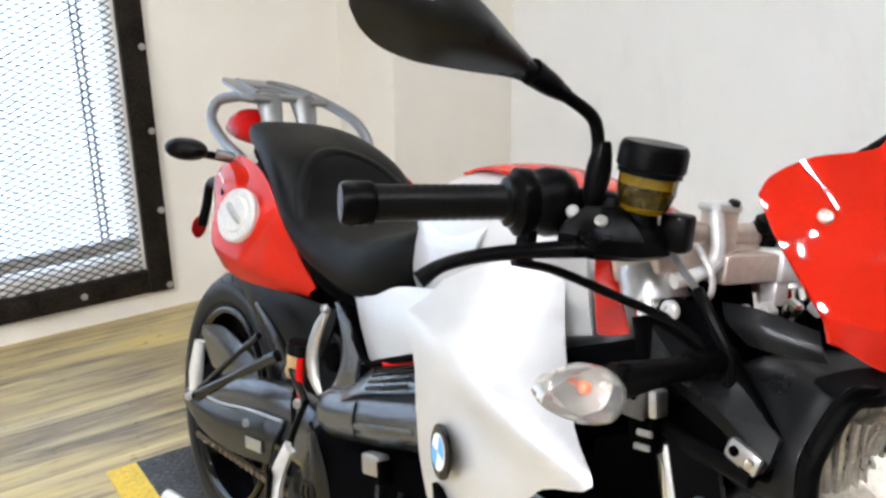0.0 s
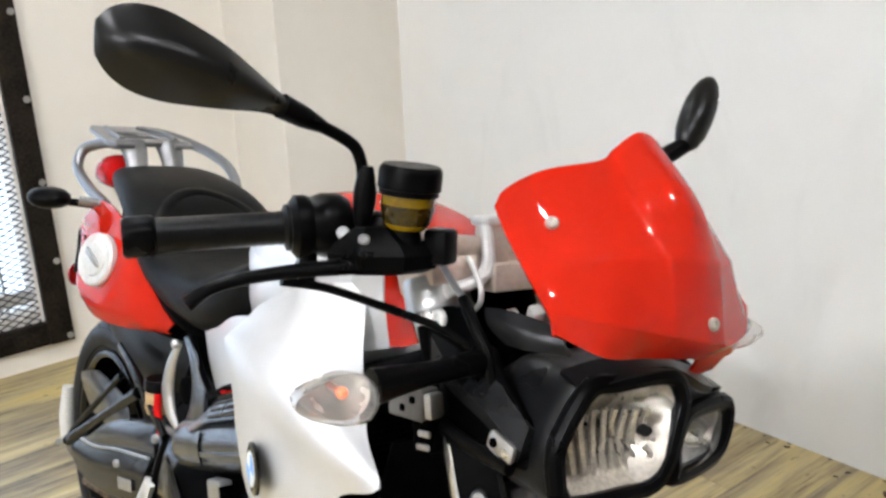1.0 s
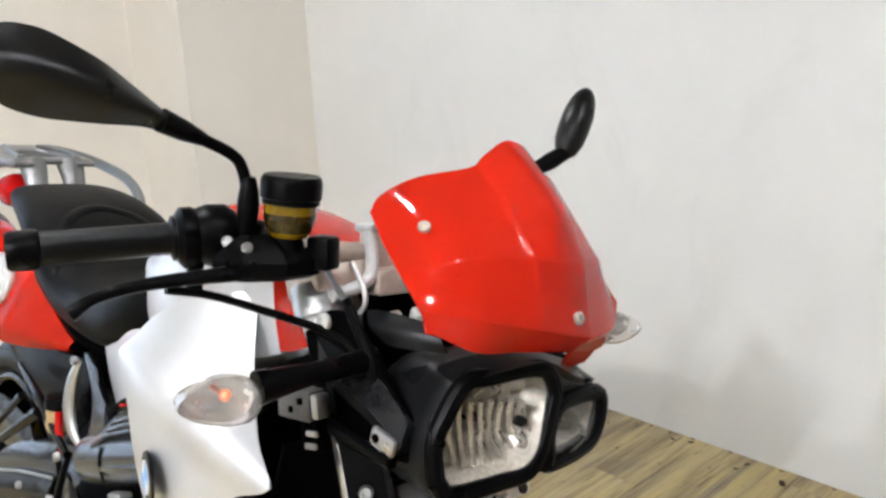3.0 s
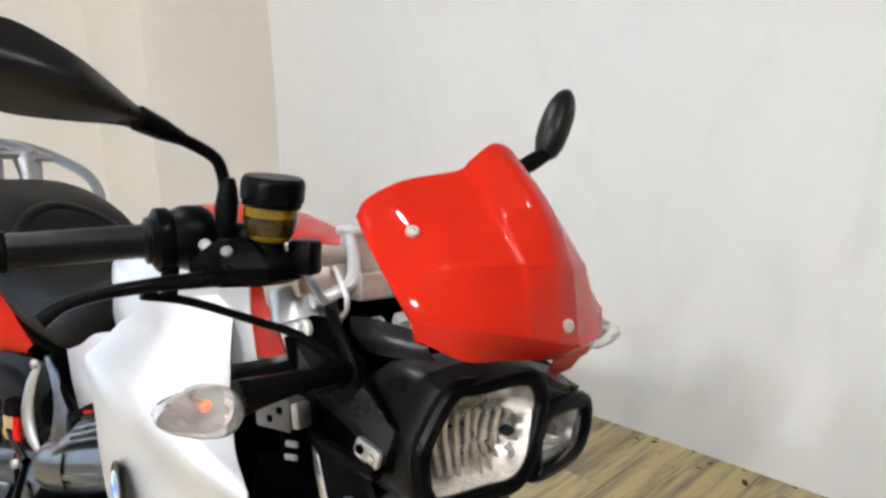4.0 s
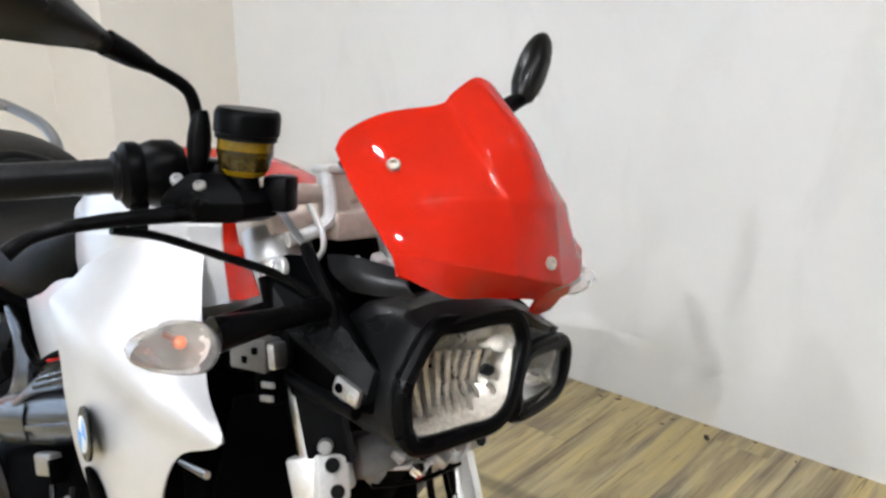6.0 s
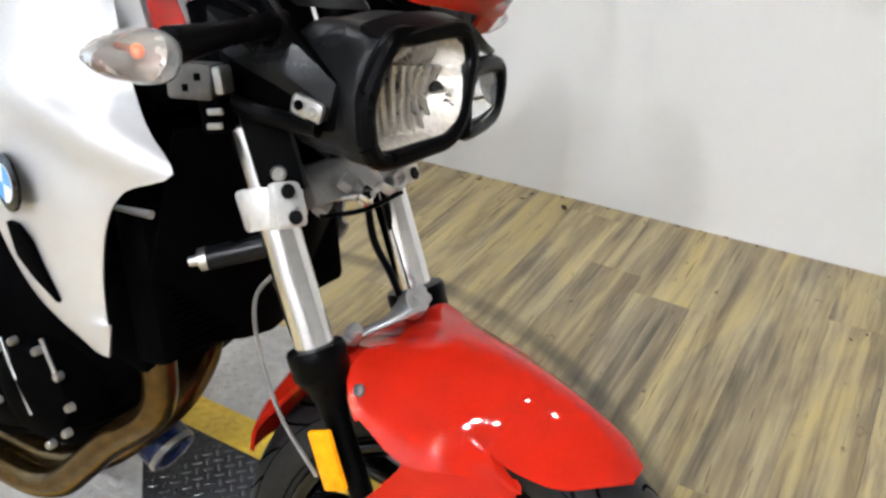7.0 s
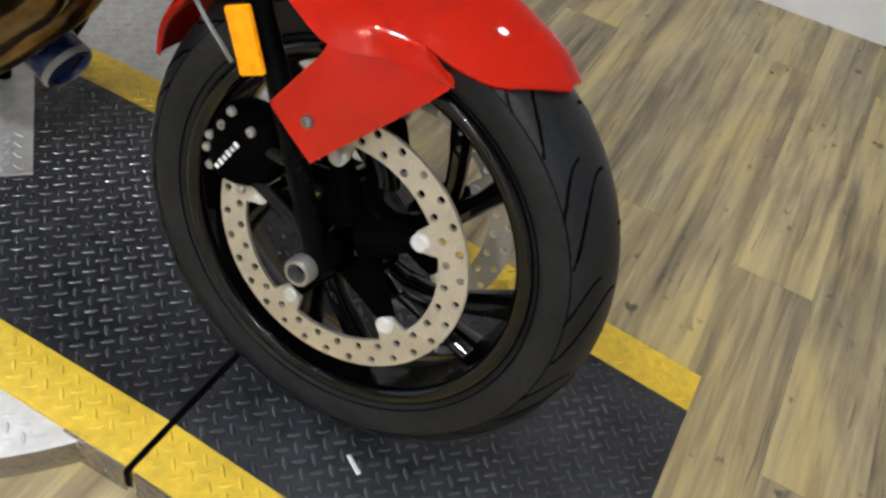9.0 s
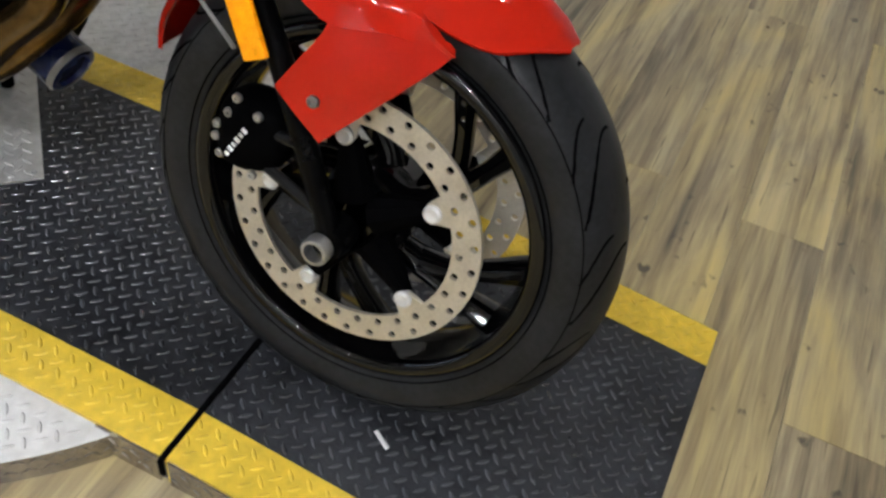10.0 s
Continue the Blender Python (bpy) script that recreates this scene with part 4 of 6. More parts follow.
headlight = thing("headlight", "", "")
headlight.parent = bike
for nm, out, depth in (("big", big, 0.10), ("small", small, 0.085)):
    fx = (lambda a, b: face_x(a, b)) if nm == "big" else (lambda a, b: face_x(a, b) - 0.005)
    o2 = np.array(curve_points([(a, b, 0) for a, b in out + [out[0]]], 5))[:-1, :2]
    cy, cz = o2.mean(0)
    ring = [(fx(a, b), a, b) for a, b in o2]
    part("bezel", tube(ring + [ring[0]], 0.0100, 10, 0), BLACK, headlight, "black lamp bezel")
    sh = bmesh.new()
    back = lambda k, dx: [(fx(a, b) - dx, cy + (a - cy) * k, cz + (b - cz) * k) for a, b in o2]
    skin(sh, [back(1.0, 0.003), back(1.07, 0.002), back(1.11, 0.007), back(1.12, 0.024), back(1.09, 0.030), back(1.09, 0.060), back(1.05, 0.084), back(0.97, 0.094), back(0.6, depth + 0.02)], caps=False)
    part("housing", sh, GREYP, headlight, "dark grey lamp housing")
    bowl = bmesh.new()
    rings = []
    for k, dx in ((0.99, 0.010), (0.9, 0.030), (0.65, 0.046), (0.35, 0.054), (0.05, 0.056)):
        rings.append([(fx(a, b) - dx * (1.0 if nm == "big" else 0.5) + 0.004 * math.sin((a - cy) * 420), cy + (a - cy) * k, cz + (b - cz) * k) for a, b in o2])
    skin(bowl, rings, caps=False)
    part("reflector_bowl", bowl, REFLECT, headlight, "fluted chrome reflector", sharp=25)
    fl = bmesh.new()
    for q in np.linspace(-0.62, 0.76, 9 if nm == "big" else 5):
        yy = cy + q * (o2[:, 0].max() - o2[:, 0].min()) / 2
        hh = 0.8 * (o2[:, 1].max() - o2[:, 1].min()) / 2 * math.sqrt(1 - q * q * 0.8)
        tube([(fx(yy, cz) - 0.018, yy + 0.012, cz - hh), (fx(yy, cz) - 0.022, yy, cz - 0.1 * hh), (fx(yy, cz) - 0.020, yy - 0.004, cz + hh * 0.5)], 0.0035, 6, 3, fl)
    part("flute", fl, REFLECT, headlight)
    for q, w in ((-0.72, -0.30), (-0.60, 0.15), (0.75, -0.05)) if nm == "big" else ():
        yy, zz = cy + q * 0.060, cz + w * 0.05
        part("lamp_screw", lathe([(0.0005, 0.003), (0.0055, 0.003), (0.006, 0.0), (0.0005, 0.0)], (fx(yy, zz) - 0.016, yy, zz), (1, -0.3, 0.1), 12), GREYP, headlight)
    gl = bmesh.new()
    skin(gl, [[(fx(a, b) + 0.001 + d, cy + (a - cy) * k, cz + (b - cz) * k) for a, b in o2] for k, d in ((1.0, 0), (0.8, 0.006), (0.5, 0.011), (0.05, 0.013))], caps=True)
    g = part("lens", gl, CLEAR, headlight, "clear lamp glass", sharp=60)
    g.visible_shadow = False
part("lamp_cowl", patch([[(-0.138, -0.108, 0.962), (-0.125, -0.07, 0.972), (-0.11, -0.01, 0.972), (-0.115, 0.05, 0.955), (-0.13, 0.10, 0.935)], [(-0.106, -0.104, 0.948), (-0.096, -0.072, 0.962), (-0.082, -0.012, 0.968), (-0.082, 0.04, 0.945), (-0.098, 0.098, 0.928)]], 3, 4, 0.008), GREYP, headlight, "dark grey lamp cowl")

# wind deflector
cols = []
for y, xz in ((-0.155, ((-0.203, 1.104), (-0.180, 1.078), (-0.150, 1.052), (-0.118, 1.026), (-0.108, 1.010))), (-0.145, ((-0.201, 1.121), (-0.174, 1.085), (-0.1425, 1.0555), (-0.110, 1.0255), (-0.1035, 1.0055))), (-0.110, ((-0.190, 1.140), (-0.150, 1.100), (-0.115, 1.063), (-0.082, 1.022), (-0.086, 0.990))), (-0.055, ((-0.173, 1.152), (-0.128, 1.112), (-0.090, 1.066), (-0.062, 1.012), (-0.086, 0.983))), (-0.043, ((-0.168, 1.164), (-0.118, 1.119), (-0.082, 1.066), (-0.060, 1.010), (-0.086, 0.981))), (-0.012, ((-0.167, 1.181), (-0.102, 1.130), (-0.073, 1.064), (-0.056, 1.003), (-0.086, 0.977))), (0.020, ((-0.167, 1.173), (-0.108, 1.124), (-0.076, 1.061), (-0.057, 0.997), (-0.088, 0.972))), (0.035, ((-0.172, 1.154), (-0.122, 1.113), (-0.085, 1.058), (-0.060, 0.993), (-0.090, 0.969))), (0.095, ((-0.190, 1.138), (-0.148, 1.098), (-0.112, 1.050), (-0.080, 0.993), (-0.093, 0.966))), (0.142, ((-0.205, 1.104), (-0.180, 1.072), (-0.148, 1.042), (-0.112, 1.008), (-0.110, 0.985)))):
    cols.append([(x, y, z) for x, z in xz])
for c in cols[2:-1]:
    x, y, z = c[2]
    c[2] = (x + 0.002, y, z + 0.010)
screen = part("wind_deflector", patch(creased(creased([list(r) for r in zip(*cols)], (3,), 0.15), (2,), 0.2), 5, 5, 0.004), RED, bike, "glossy red fly screen")
part("screen_lip", patch([[(-0.089, 0.036, 0.972), (-0.088, 0.055, 0.971), (-0.090, 0.085, 0.970)], [(-0.095, 0.039, 0.960), (-0.094, 0.056, 0.958), (-0.095, 0.083, 0.960)], [(-0.101, 0.041, 0.949), (-0.101, 0.057, 0.947), (-0.101, 0.080, 0.949)]], 3, 3, 0.004), RED, screen)
for p, d in (((-0.158, -0.124, 1.096), (0.5, -0.5, 0.7)), ((-0.0585, 0.000, 1.018), (0.95, 0, 0.3))):
    part("screen_bolt", lathe([(0.0005, 0.0), (0.0064, 0.0), (0.0064, 0.003), (0.0052, 0.0042), (0.0034, 0.0042), (0.0028, 0.0015), (0.0005, 0.0015)], p, d, 16), DISC, screen)

# headlight side brackets
brk = [(-0.305, 0.962), (-0.285, 0.985), (-0.255, 0.990), (-0.205, 0.960), (-0.138, 0.905), (-0.132, 0.885), (-0.140, 0.864), (-0.185, 0.857), (-0.242, 0.858), (-0.262, 0.885), (-0.300, 0.905)]
arm_rows = creased([[(-0.302, -0.116, 0.988), (-0.236, -0.128, 0.957), (-0.185, -0.136, 0.935), (-0.137, -0.141, 0.911)], [(-0.294, -0.138, 0.950), (-0.240, -0.149, 0.928), (-0.195, -0.152, 0.914), (-0.134, -0.151, 0.890)], [(-0.288, -0.138, 0.918), (-0.240, -0.145, 0.906), (-0.190, -0.147, 0.895), (-0.141, -0.147, 0.876)]], (1,), 0.10)
for s in (-1, 1):
    b = part("lamp_bracket", prism(brk, lambda u, v, w: (u, s * (0.122 + w) - 0.004, v), 0.0, 0.010, 0.004), DARK, bike, "dark grey lamp bracket panel")
    part("bracket_arm", patch([[(x, -s * y, z) for x, y, z in r] for r in arm_rows], 3, 4, 0.012, flip=s > 0), GREYP, b, "dark grey ridged bracket arm", sharp=20)
    part("bracket_rail", tube([(-0.276, s * 0.146, 0.872), (-0.215, s * 0.150, 0.868), (-0.146, s * 0.150, 0.869)], [0.008, 0.009, 0.009], 12, 4, flat=0.8), BLACK, b)
    part("bracket_plate", box((-0.157, s * 0.1530, 0.886), (0.035, 0.006, 0.020), 0.005, (0, 11, 0)), ALLOY, b)
    for dx in (-0.011, 0.012):
        part("bracket_bolt", bolt((-0.157 + dx * 0.75, s * 0.1555, 0.886 - dx * 0.15), (0, s, 0), 0.0048, 0.003), DARK if dx < 0 else CHROME, b)
    part("air_scoop", patch([[(-0.238, s * 0.120, 0.995), (-0.20, s * 0.12, 1.002), (-0.150, s * 0.10, 0.998)], [(-0.222, s * 0.128, 0.982), (-0.190, s * 0.126, 0.986), (-0.140, s * 0.105, 0.984)], [(-0.200, s * 0.122, 0.968), (-0.17, s * 0.12, 0.971), (-0.135, s * 0.10, 0.974)]], 3, 3, 0.004), GREYP, b)
    part("bracket_screw", bolt((-0.267, s * 0.146 - 0.004, 0.978), (0, s, 0), 0.010, 0.006), ALUW, b)

# indicators
def tear(u):
    """Half height of the teardrop lens: pointed at the outer end, blunt at the stalk."""
    v = (1 - u) / 2
    return (v + 1e-6) ** 0.48 * math.sqrt(max(0.0, 1 - v ** 5))


for s in (-1, 1):
    stalk = part("indicator", tube([(-0.212, s * 0.125, 0.950), (-0.215, s * 0.20, 0.945), (-0.222, s * 0.258, 0.938)], [0.013, 0.011, 0.017], 12, 4), BLACK, bike, "turn signal on a black rubber stalk")
    sig = lambda x, k: [(x, s * (0.3000 + 0.0390 * k * math.cos(a)), 0.9335 + 0.0282 * k * math.copysign(1, math.sin(a)) * tear(math.cos(a))) for a in np.linspace(0, 2 * math.pi, 32, endpoint=False)]
    cup = bmesh.new()
    skin(cup, [sig(-0.219, 1.0), sig(-0.226, 0.97), sig(-0.240, 0.82), sig(-0.250, 0.5), sig(-0.252, 0.03), sig(-0.248, 0.03), sig(-0.246, 0.5), sig(-0.236, 0.78), sig(-0.222, 0.93), sig(-0.219, 0.96)], caps=False)
    part("signal_back", cup, CUP, stalk, "silvery teardrop reflector shell", sharp=60)
    part("signal_bulb", lathe([(0.0005, 0.028), (0.0035, 0.0272), (0.0056, 0.0245), (0.0060, 0.0220), (0.0050, 0.019), (0.003, 0.016), (0.003, 0), (0.0005, 0)], (-0.246, s * 0.290, 0.936), (1, 0, 0), 16), ORANGE, stalk, "orange bulb")
    gl = bmesh.new()
    skin(gl, [sig(-0.2185, 1.01), sig(-0.208, 0.97), sig(-0.198, 0.84), sig(-0.191, 0.60), sig(-0.188, 0.04), sig(-0.190, 0.04), sig(-0.193, 0.57), sig(-0.200, 0.80), sig(-0.209, 0.92), sig(-0.2185, 0.965), sig(-0.2185, 1.01)], caps=False)
    ln = part("signal_lens", gl, FROST, stalk, "clear lens", sharp=60)
    ln.visible_shadow = False

# handlebar
MIR = ((-0.3270, 0.285, 1.1510), (-0.3450, 0.345, 1.2450))
bar_r = [(-0.449, -0.392, 1.031), (-0.385, -0.22, 1.050), (-0.346, -0.158, 1.048), (-0.318, -0.09, 1.037)]
bar = part("handlebar", tube(bar_r + [(-0.314, 0, 1.035)] + [(x, -y, z) for x, y, z in bar_r[::-1]], [0.011, 0.011, 0.0115, 0.013, 0.0135, 0.013, 0.0115, 0.011, 0.011], 16, 6), BRONZE, bike, "champagne alloy handlebar with black controls")
g0, g1 = np.array((-0.400, -0.255, 1.0465)), np.array((-0.446, -0.382, 1.0325))
gd = (g1 - g0) / np.linalg.norm(g1 - g0)
for s in (-1, 1):
    f = np.array((1, -s, 1))
    prof = [(0.011, -0.003), (0.024, -0.003), (0.024, 0.002), (0.0175, 0.005)]
    for k in range(12):
        prof += [(0.0175, 0.008 + k * 0.009), (0.0170, 0.011 + k * 0.009), (0.0170, 0.014 + k * 0.009)]
    prof += [(0.0175, 0.119), (0.0175, 0.128), (0.012, 0.13)]
    part("grip", lathe(prof, g0 * f, gd * f, 24), GRIPR, bar, "ribbed black rubber grip")
    part("bar_end", lathe([(0.0005, 0), (0.0195, 0), (0.0205, 0.003), (0.0205, 0.026), (0.018, 0.030), (0.0005, 0.030)], (g1 - gd * 0.006) * f, gd * f, 24), BLACK, bar, "dark bar-end weight")
    part("switch_housing", lathe([(0.012, -0.006), (0.026, -0.006), (0.033, 0.004), (0.034, 0.022), (0.030, 0.034), (0.033, 0.040), (0.033, 0.050), (0.025, 0.056), (0.012, 0.056)], (g0 - gd * 0.058) * f, gd * f, 20), BLACK, bar, "black switch housing")
    part("switch_foot", box(np.array((-0.383, -0.238, 1.010)) * f, (0.018, 0.014, 0.035), 0.004), BLACK, bar)
    pw = bmesh.new()
    foot = [(-0.374, -0.204), (-0.330, -0.249), (-0.296, -0.238), (-0.276, -0.195), (-0.280, -0.150), (-0.305, -0.142), (-0.348, -0.166)]
    skin(pw, [[(-0.325 + (u + 0.325) * k, -s * (-0.205 + (v + 0.205) * k), 1.041 + dz + 0.08 * (u + 0.32)) for u, v in foot] for k, dz in ((0.80, -0.024), (0.97, -0.018), (1.0, -0.004), (0.86, 0.005), (0.42, 0.020), (0.34, 0.021))])
    part("control_perch", pw, BLACK, bar, "black faceted lever perch", sharp=18)
    part("perch_clamp", box(np.array((-0.350, -0.185, 1.054)) * f, (0.045, 0.028, 0.036), 0.008, (0, 0, -s * 22)), BLACK, bar)
    part("perch_bolt", bolt(np.array((-0.303, -0.226, 1.053)) * f, (0.5, s * 0.45, 0.75), 0.006, 0.004), ALLOY, bar)
    part("lever", tube([np.array(q) * f for q in ((-0.300, -0.190, 1.034), (-0.306, -0.23, 1.028), (-0.322, -0.285, 1.022), (-0.330, -0.335, 1.016), (-0.338, -0.366, 1.006), (-0.343, -0.384, 0.992))], [0.0115, 0.0105, 0.0085, 0.0075, 0.0072, 0.0095], 12, 5, flat=0.8), BLACK, bar, "black brake lever" if s < 0 else "black clutch lever")
    st = part("mirror", tube([np.array(q) * f for q in ((-0.338, -0.206, 1.055), (-0.341, -0.207, 1.10), (-0.343, -0.211, 1.125), (-0.343, -0.225, 1.142), (-0.342, -0.268, 1.160), (-0.340, -0.300, 1.172))] if s < 0 else [(-0.338, 0.206, 1.055), (-0.341, 0.207, 1.09), (-0.343, 0.211, 1.112), (-0.342, 0.225, 1.125), (-0.336, 0.25, 1.135), (-0.329, 0.288, 1.154)], 0.0062, 12, 6), BLACK, bar, "black rear-view mirror on a bent stalk")
    part("stalk_boot", lathe([(0.0085, 0), (0.0100, 0.008), (0.0118, 0.022), (0.0116, 0.034), (0.0095, 0.047), (0.0070, 0.056), (0.0060, 0.058)], np.array((-0.338, -0.206, 1.062)) * f, (0, 0, 1), 16), BLACK, st)
    if s < 0:
        part("mirror_boot", tube([(-0.3422, -0.258, 1.1565), (-0.3412, -0.280, 1.1645), (-0.3402, -0.304, 1.1735)], [0.0068, 0.0105, 0.0120], 14, 3), BLACK, st)
    else:
        part("mirror_boot", tube([(-0.339, 0.238, 1.129), (-0.333, 0.264, 1.142), (-0.328, 0.288, 1.156)], [0.009, 0.012, 0.011], 12, 3), BLACK, st)
    hd = bmesh.new()
    rings = []
    if s > 0:
        lo_, hi_ = np.array(MIR[0]), np.array(MIR[1])
        u = (hi_ - lo_) / np.linalg.norm(hi_ - lo_)
        see = np.array((0.70, -0.68, 0.20))
        w_ = np.cross(u, see) / np.linalg.norm(np.cross(u, see))
        n_ = np.cross(w_, u)
        n_ = n_ if n_.dot(see) > 0 else -n_
        for q, k in ((0.0, 0.45), (0.06, 0.70), (0.2, 0.92), (0.4, 1.0), (0.6, 0.98), (0.78, 0.84), (0.9, 0.62), (0.97, 0.36), (1.0, 0.12)):
            rings.append([lo_ + (hi_ - lo_) * q + k * (0.0225 * math.cos(a) * w_ + (0.020 if math.sin(a) > 0 else 0.006) * math.sin(a) * n_) for a in np.linspace(0, 2 * math.pi, 24, endpoint=False)])
        skin(hd, rings)
        part("mirror_shell", hd, MSHELL, st, "black mirror shell", sharp=60)
        part("mirror_glass", lathe([(0.0005, 0.0), (0.016, 0.0), (0.017, -0.002), (0.0005, -0.002)], (lo_ + hi_) / 2 - n_ * 0.0065, -n_, 24), MIRROR, st, "mirror glass")
        continue
    for y, lo, hi, th in curve_points(((-0.283, 1.163, 1.173, 0.007), (-0.300, 1.163, 1.183, 0.010), (-0.322, 1.166, 1.200, 0.015), (-0.350, 1.166, 1.221, 0.022), (-0.380, 1.167, 1.237, 0.026), (-0.405, 1.169, 1.247, 0.027), (-0.430, 1.176, 1.249, 0.025), (-0.447, 1.188, 1.243, 0.019), (-0.457, 1.203, 1.232, 0.008)), 3):
        yc, zc, hh = y, (lo + hi) / 2, (hi - lo) / 2
        x = -0.345 - 0.25 * (-y - 0.30)
        ring = []
        for a in np.linspace(0, 2 * math.pi, 40, endpoint=False):
            c, q = math.cos(a), math.sin(a)
            ring.append((x + (th * 1.3 * (1 - ((0.03 + q * q) ** 0.55 - 0.145) / 0.871) if c > 0 else 0.35 * th * c), yc * -s, zc + hh * math.copysign(abs(q) ** 0.9, q)))
        rings.append(ring)
    skin(hd, rings)
    part("mirror_shell", hd, MSHELL, st, "black mirror shell", sharp=60)
    mg = patch([[np.array((-0.345 - 0.25 * (-y - 0.30) - 0.0095, y, z)) * f for z in (lo + 0.006, (lo + hi) / 2, hi - 0.006)] for y, lo, hi in ((-0.325, 1.168, 1.198), (-0.36, 1.168, 1.224), (-0.40, 1.17, 1.243), (-0.445, 1.19, 1.24))], 4, 3, 0.002)
    part("mirror_glass", mg, MIRROR, st, "mirror glass")
part("master_cylinder", box((-0.283, -0.147, 1.048), (0.028, 0.026, 0.036), 0.005, (0, -5, 20)), BLACK, bar, "black master cylinder end")
part("bar_clamp_bolt", bolt((-0.340, -0.226, 1.052), (0.5, -0.6, 0.6), 0.0065, 0.005), ALLOY, bar)
res = part("reservoir", lathe([(0.0005, 0.0), (0.0185, 0.0), (0.0225, 0.005), (0.0255, 0.016), (0.0265, 0.019), (0.0270, 0.036), (0.0005, 0.036)], (-0.300, -0.180, 1.064), (0, 0, 1), 32), FLUID, bar, "translucent amber brake-fluid reservoir")
part("fluid", lathe([(0.0200, 0.0035), (0.0232, 0.0060), (0.0262, 0.0170), (0.0270, 0.0195), (0.0272, 0.0245), (0.0255, 0.0245)], (-0.300, -0.180, 1.064), (0, 0, 1), 32, closed=True), FLUIDD, res, "dark amber fluid behind the wall")
rp = [(0.0005, 0.027), (0.028, 0.027), (0.0305, 0.024), (0.0315, 0.020), (0.0315, 0.004), (0.0295, 0.003), (0.0295, -0.002), (0.0005, -0.002)]
part("reservoir_cap", lathe(rp, (-0.300, -0.180, 1.100), (0, 0, 1), 32), BLACK, res, "black screw cap")
part("reservoir_outlet", tube([(-0.300, -0.180, 1.066), (-0.300, -0.178, 1.05)], [0.014, 0.016], 12, 0), BLACK, res)

# cables and hoses
for pts, r, mt in (([(-0.325, -0.30, 1.012), (-0.318, -0.255, 1.004), (-0.295, -0.20, 0.986), (-0.258, -0.150, 0.968), (-0.22, -0.125, 0.945)], 0.0045, BLACK), ([(-0.258, -0.132, 1.000), (-0.230, -0.136, 0.978), (-0.205, -0.137, 0.952), (-0.195, -0.134, 0.915)], 0.0065, BLACK), ([(-0.312, -0.122, 1.036), (-0.293, -0.130, 1.021), (-0.256, -0.132, 0.999)], 0.0038, RACKM)):
    part("cable", tube(pts, r, 8, 6), mt, bike)
for pts, r, mt in (([(-0.215, -0.112, 0.692), (-0.236, -0.115, 0.655), (-0.228, -0.115, 0.600), (-0.185, -0.125, 0.535), (-0.125, -0.135, 0.49)], 0.0025, GREYHOSE), ([(-0.20, 0.02, 0.78), (-0.19, 0.035, 0.70), (-0.165, 0.045, 0.655), (-0.145, 0.055, 0.61)], 0.0045, BLACK), ([(-0.205, 0.055, 0.78), (-0.19, 0.075, 0.70), (-0.165, 0.08, 0.65), (-0.140, 0.085, 0.59)], 0.005, BLACK), ([(-0.16, -0.03, 0.84), (-0.165, -0.02, 0.80), (-0.15, 0.01, 0.775), (-0.165, 0.05, 0.775), (-0.17, 0.03, 0.80)], 0.003, ALLOY), ([(-0.300, -0.094, 1.030), (-0.284, -0.100, 1.024), (-0.268, -0.101, 1.008), (-0.266, -0.100, 0.992), (-0.275, -0.098, 0.980)], 0.0032, ALUW)):
    part("cable", tube(pts, r, 8, 6), mt, bike)

for pts, r, mt in (([(-0.235, -0.06, 0.83), (-0.229, -0.03, 0.808), (-0.201, -0.02, 0.790), (-0.172, -0.02, 0.778)], 0.003, GREYHOSE), ([(-0.215, -0.05, 0.76), (-0.185, -0.03, 0.765), (-0.160, -0.01, 0.778), (-0.150, 0.02, 0.80)], 0.004, ALLOY), ([(-0.20, -0.06, 0.745), (-0.17, -0.02, 0.752), (-0.155, 0.03, 0.765)], 0.003, BLACK)):
    part("cable", tube(pts, r, 8, 6), mt, bike)
for q, mt in (((-0.166, -0.026, 0.770), CHROME), ((-0.152, -0.005, 0.782), ALLOY), ((-0.185, -0.035, 0.782), GREYHOSE), ((-0.205, -0.050, 0.752), ALLOY)):
    part("wire_joint", box(q, (0.016, 0.020, 0.014), 0.003, (20, 30, 25)), mt, bike)

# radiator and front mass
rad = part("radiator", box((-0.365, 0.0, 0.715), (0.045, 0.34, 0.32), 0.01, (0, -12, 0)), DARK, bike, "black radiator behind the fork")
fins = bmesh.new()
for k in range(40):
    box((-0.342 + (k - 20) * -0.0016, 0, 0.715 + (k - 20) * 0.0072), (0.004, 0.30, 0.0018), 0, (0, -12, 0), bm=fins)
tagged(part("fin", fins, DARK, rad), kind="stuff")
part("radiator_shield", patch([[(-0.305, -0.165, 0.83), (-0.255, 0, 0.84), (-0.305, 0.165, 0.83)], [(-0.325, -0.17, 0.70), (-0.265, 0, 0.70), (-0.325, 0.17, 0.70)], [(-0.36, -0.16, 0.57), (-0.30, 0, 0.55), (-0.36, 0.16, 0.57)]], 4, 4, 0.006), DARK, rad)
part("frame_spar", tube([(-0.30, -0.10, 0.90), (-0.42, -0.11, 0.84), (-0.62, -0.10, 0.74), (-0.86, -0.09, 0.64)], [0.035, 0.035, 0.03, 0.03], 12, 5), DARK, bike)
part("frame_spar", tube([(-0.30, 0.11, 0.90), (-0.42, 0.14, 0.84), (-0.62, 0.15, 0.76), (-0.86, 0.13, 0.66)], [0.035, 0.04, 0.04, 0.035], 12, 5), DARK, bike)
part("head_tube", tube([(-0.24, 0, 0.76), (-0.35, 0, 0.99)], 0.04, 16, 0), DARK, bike)
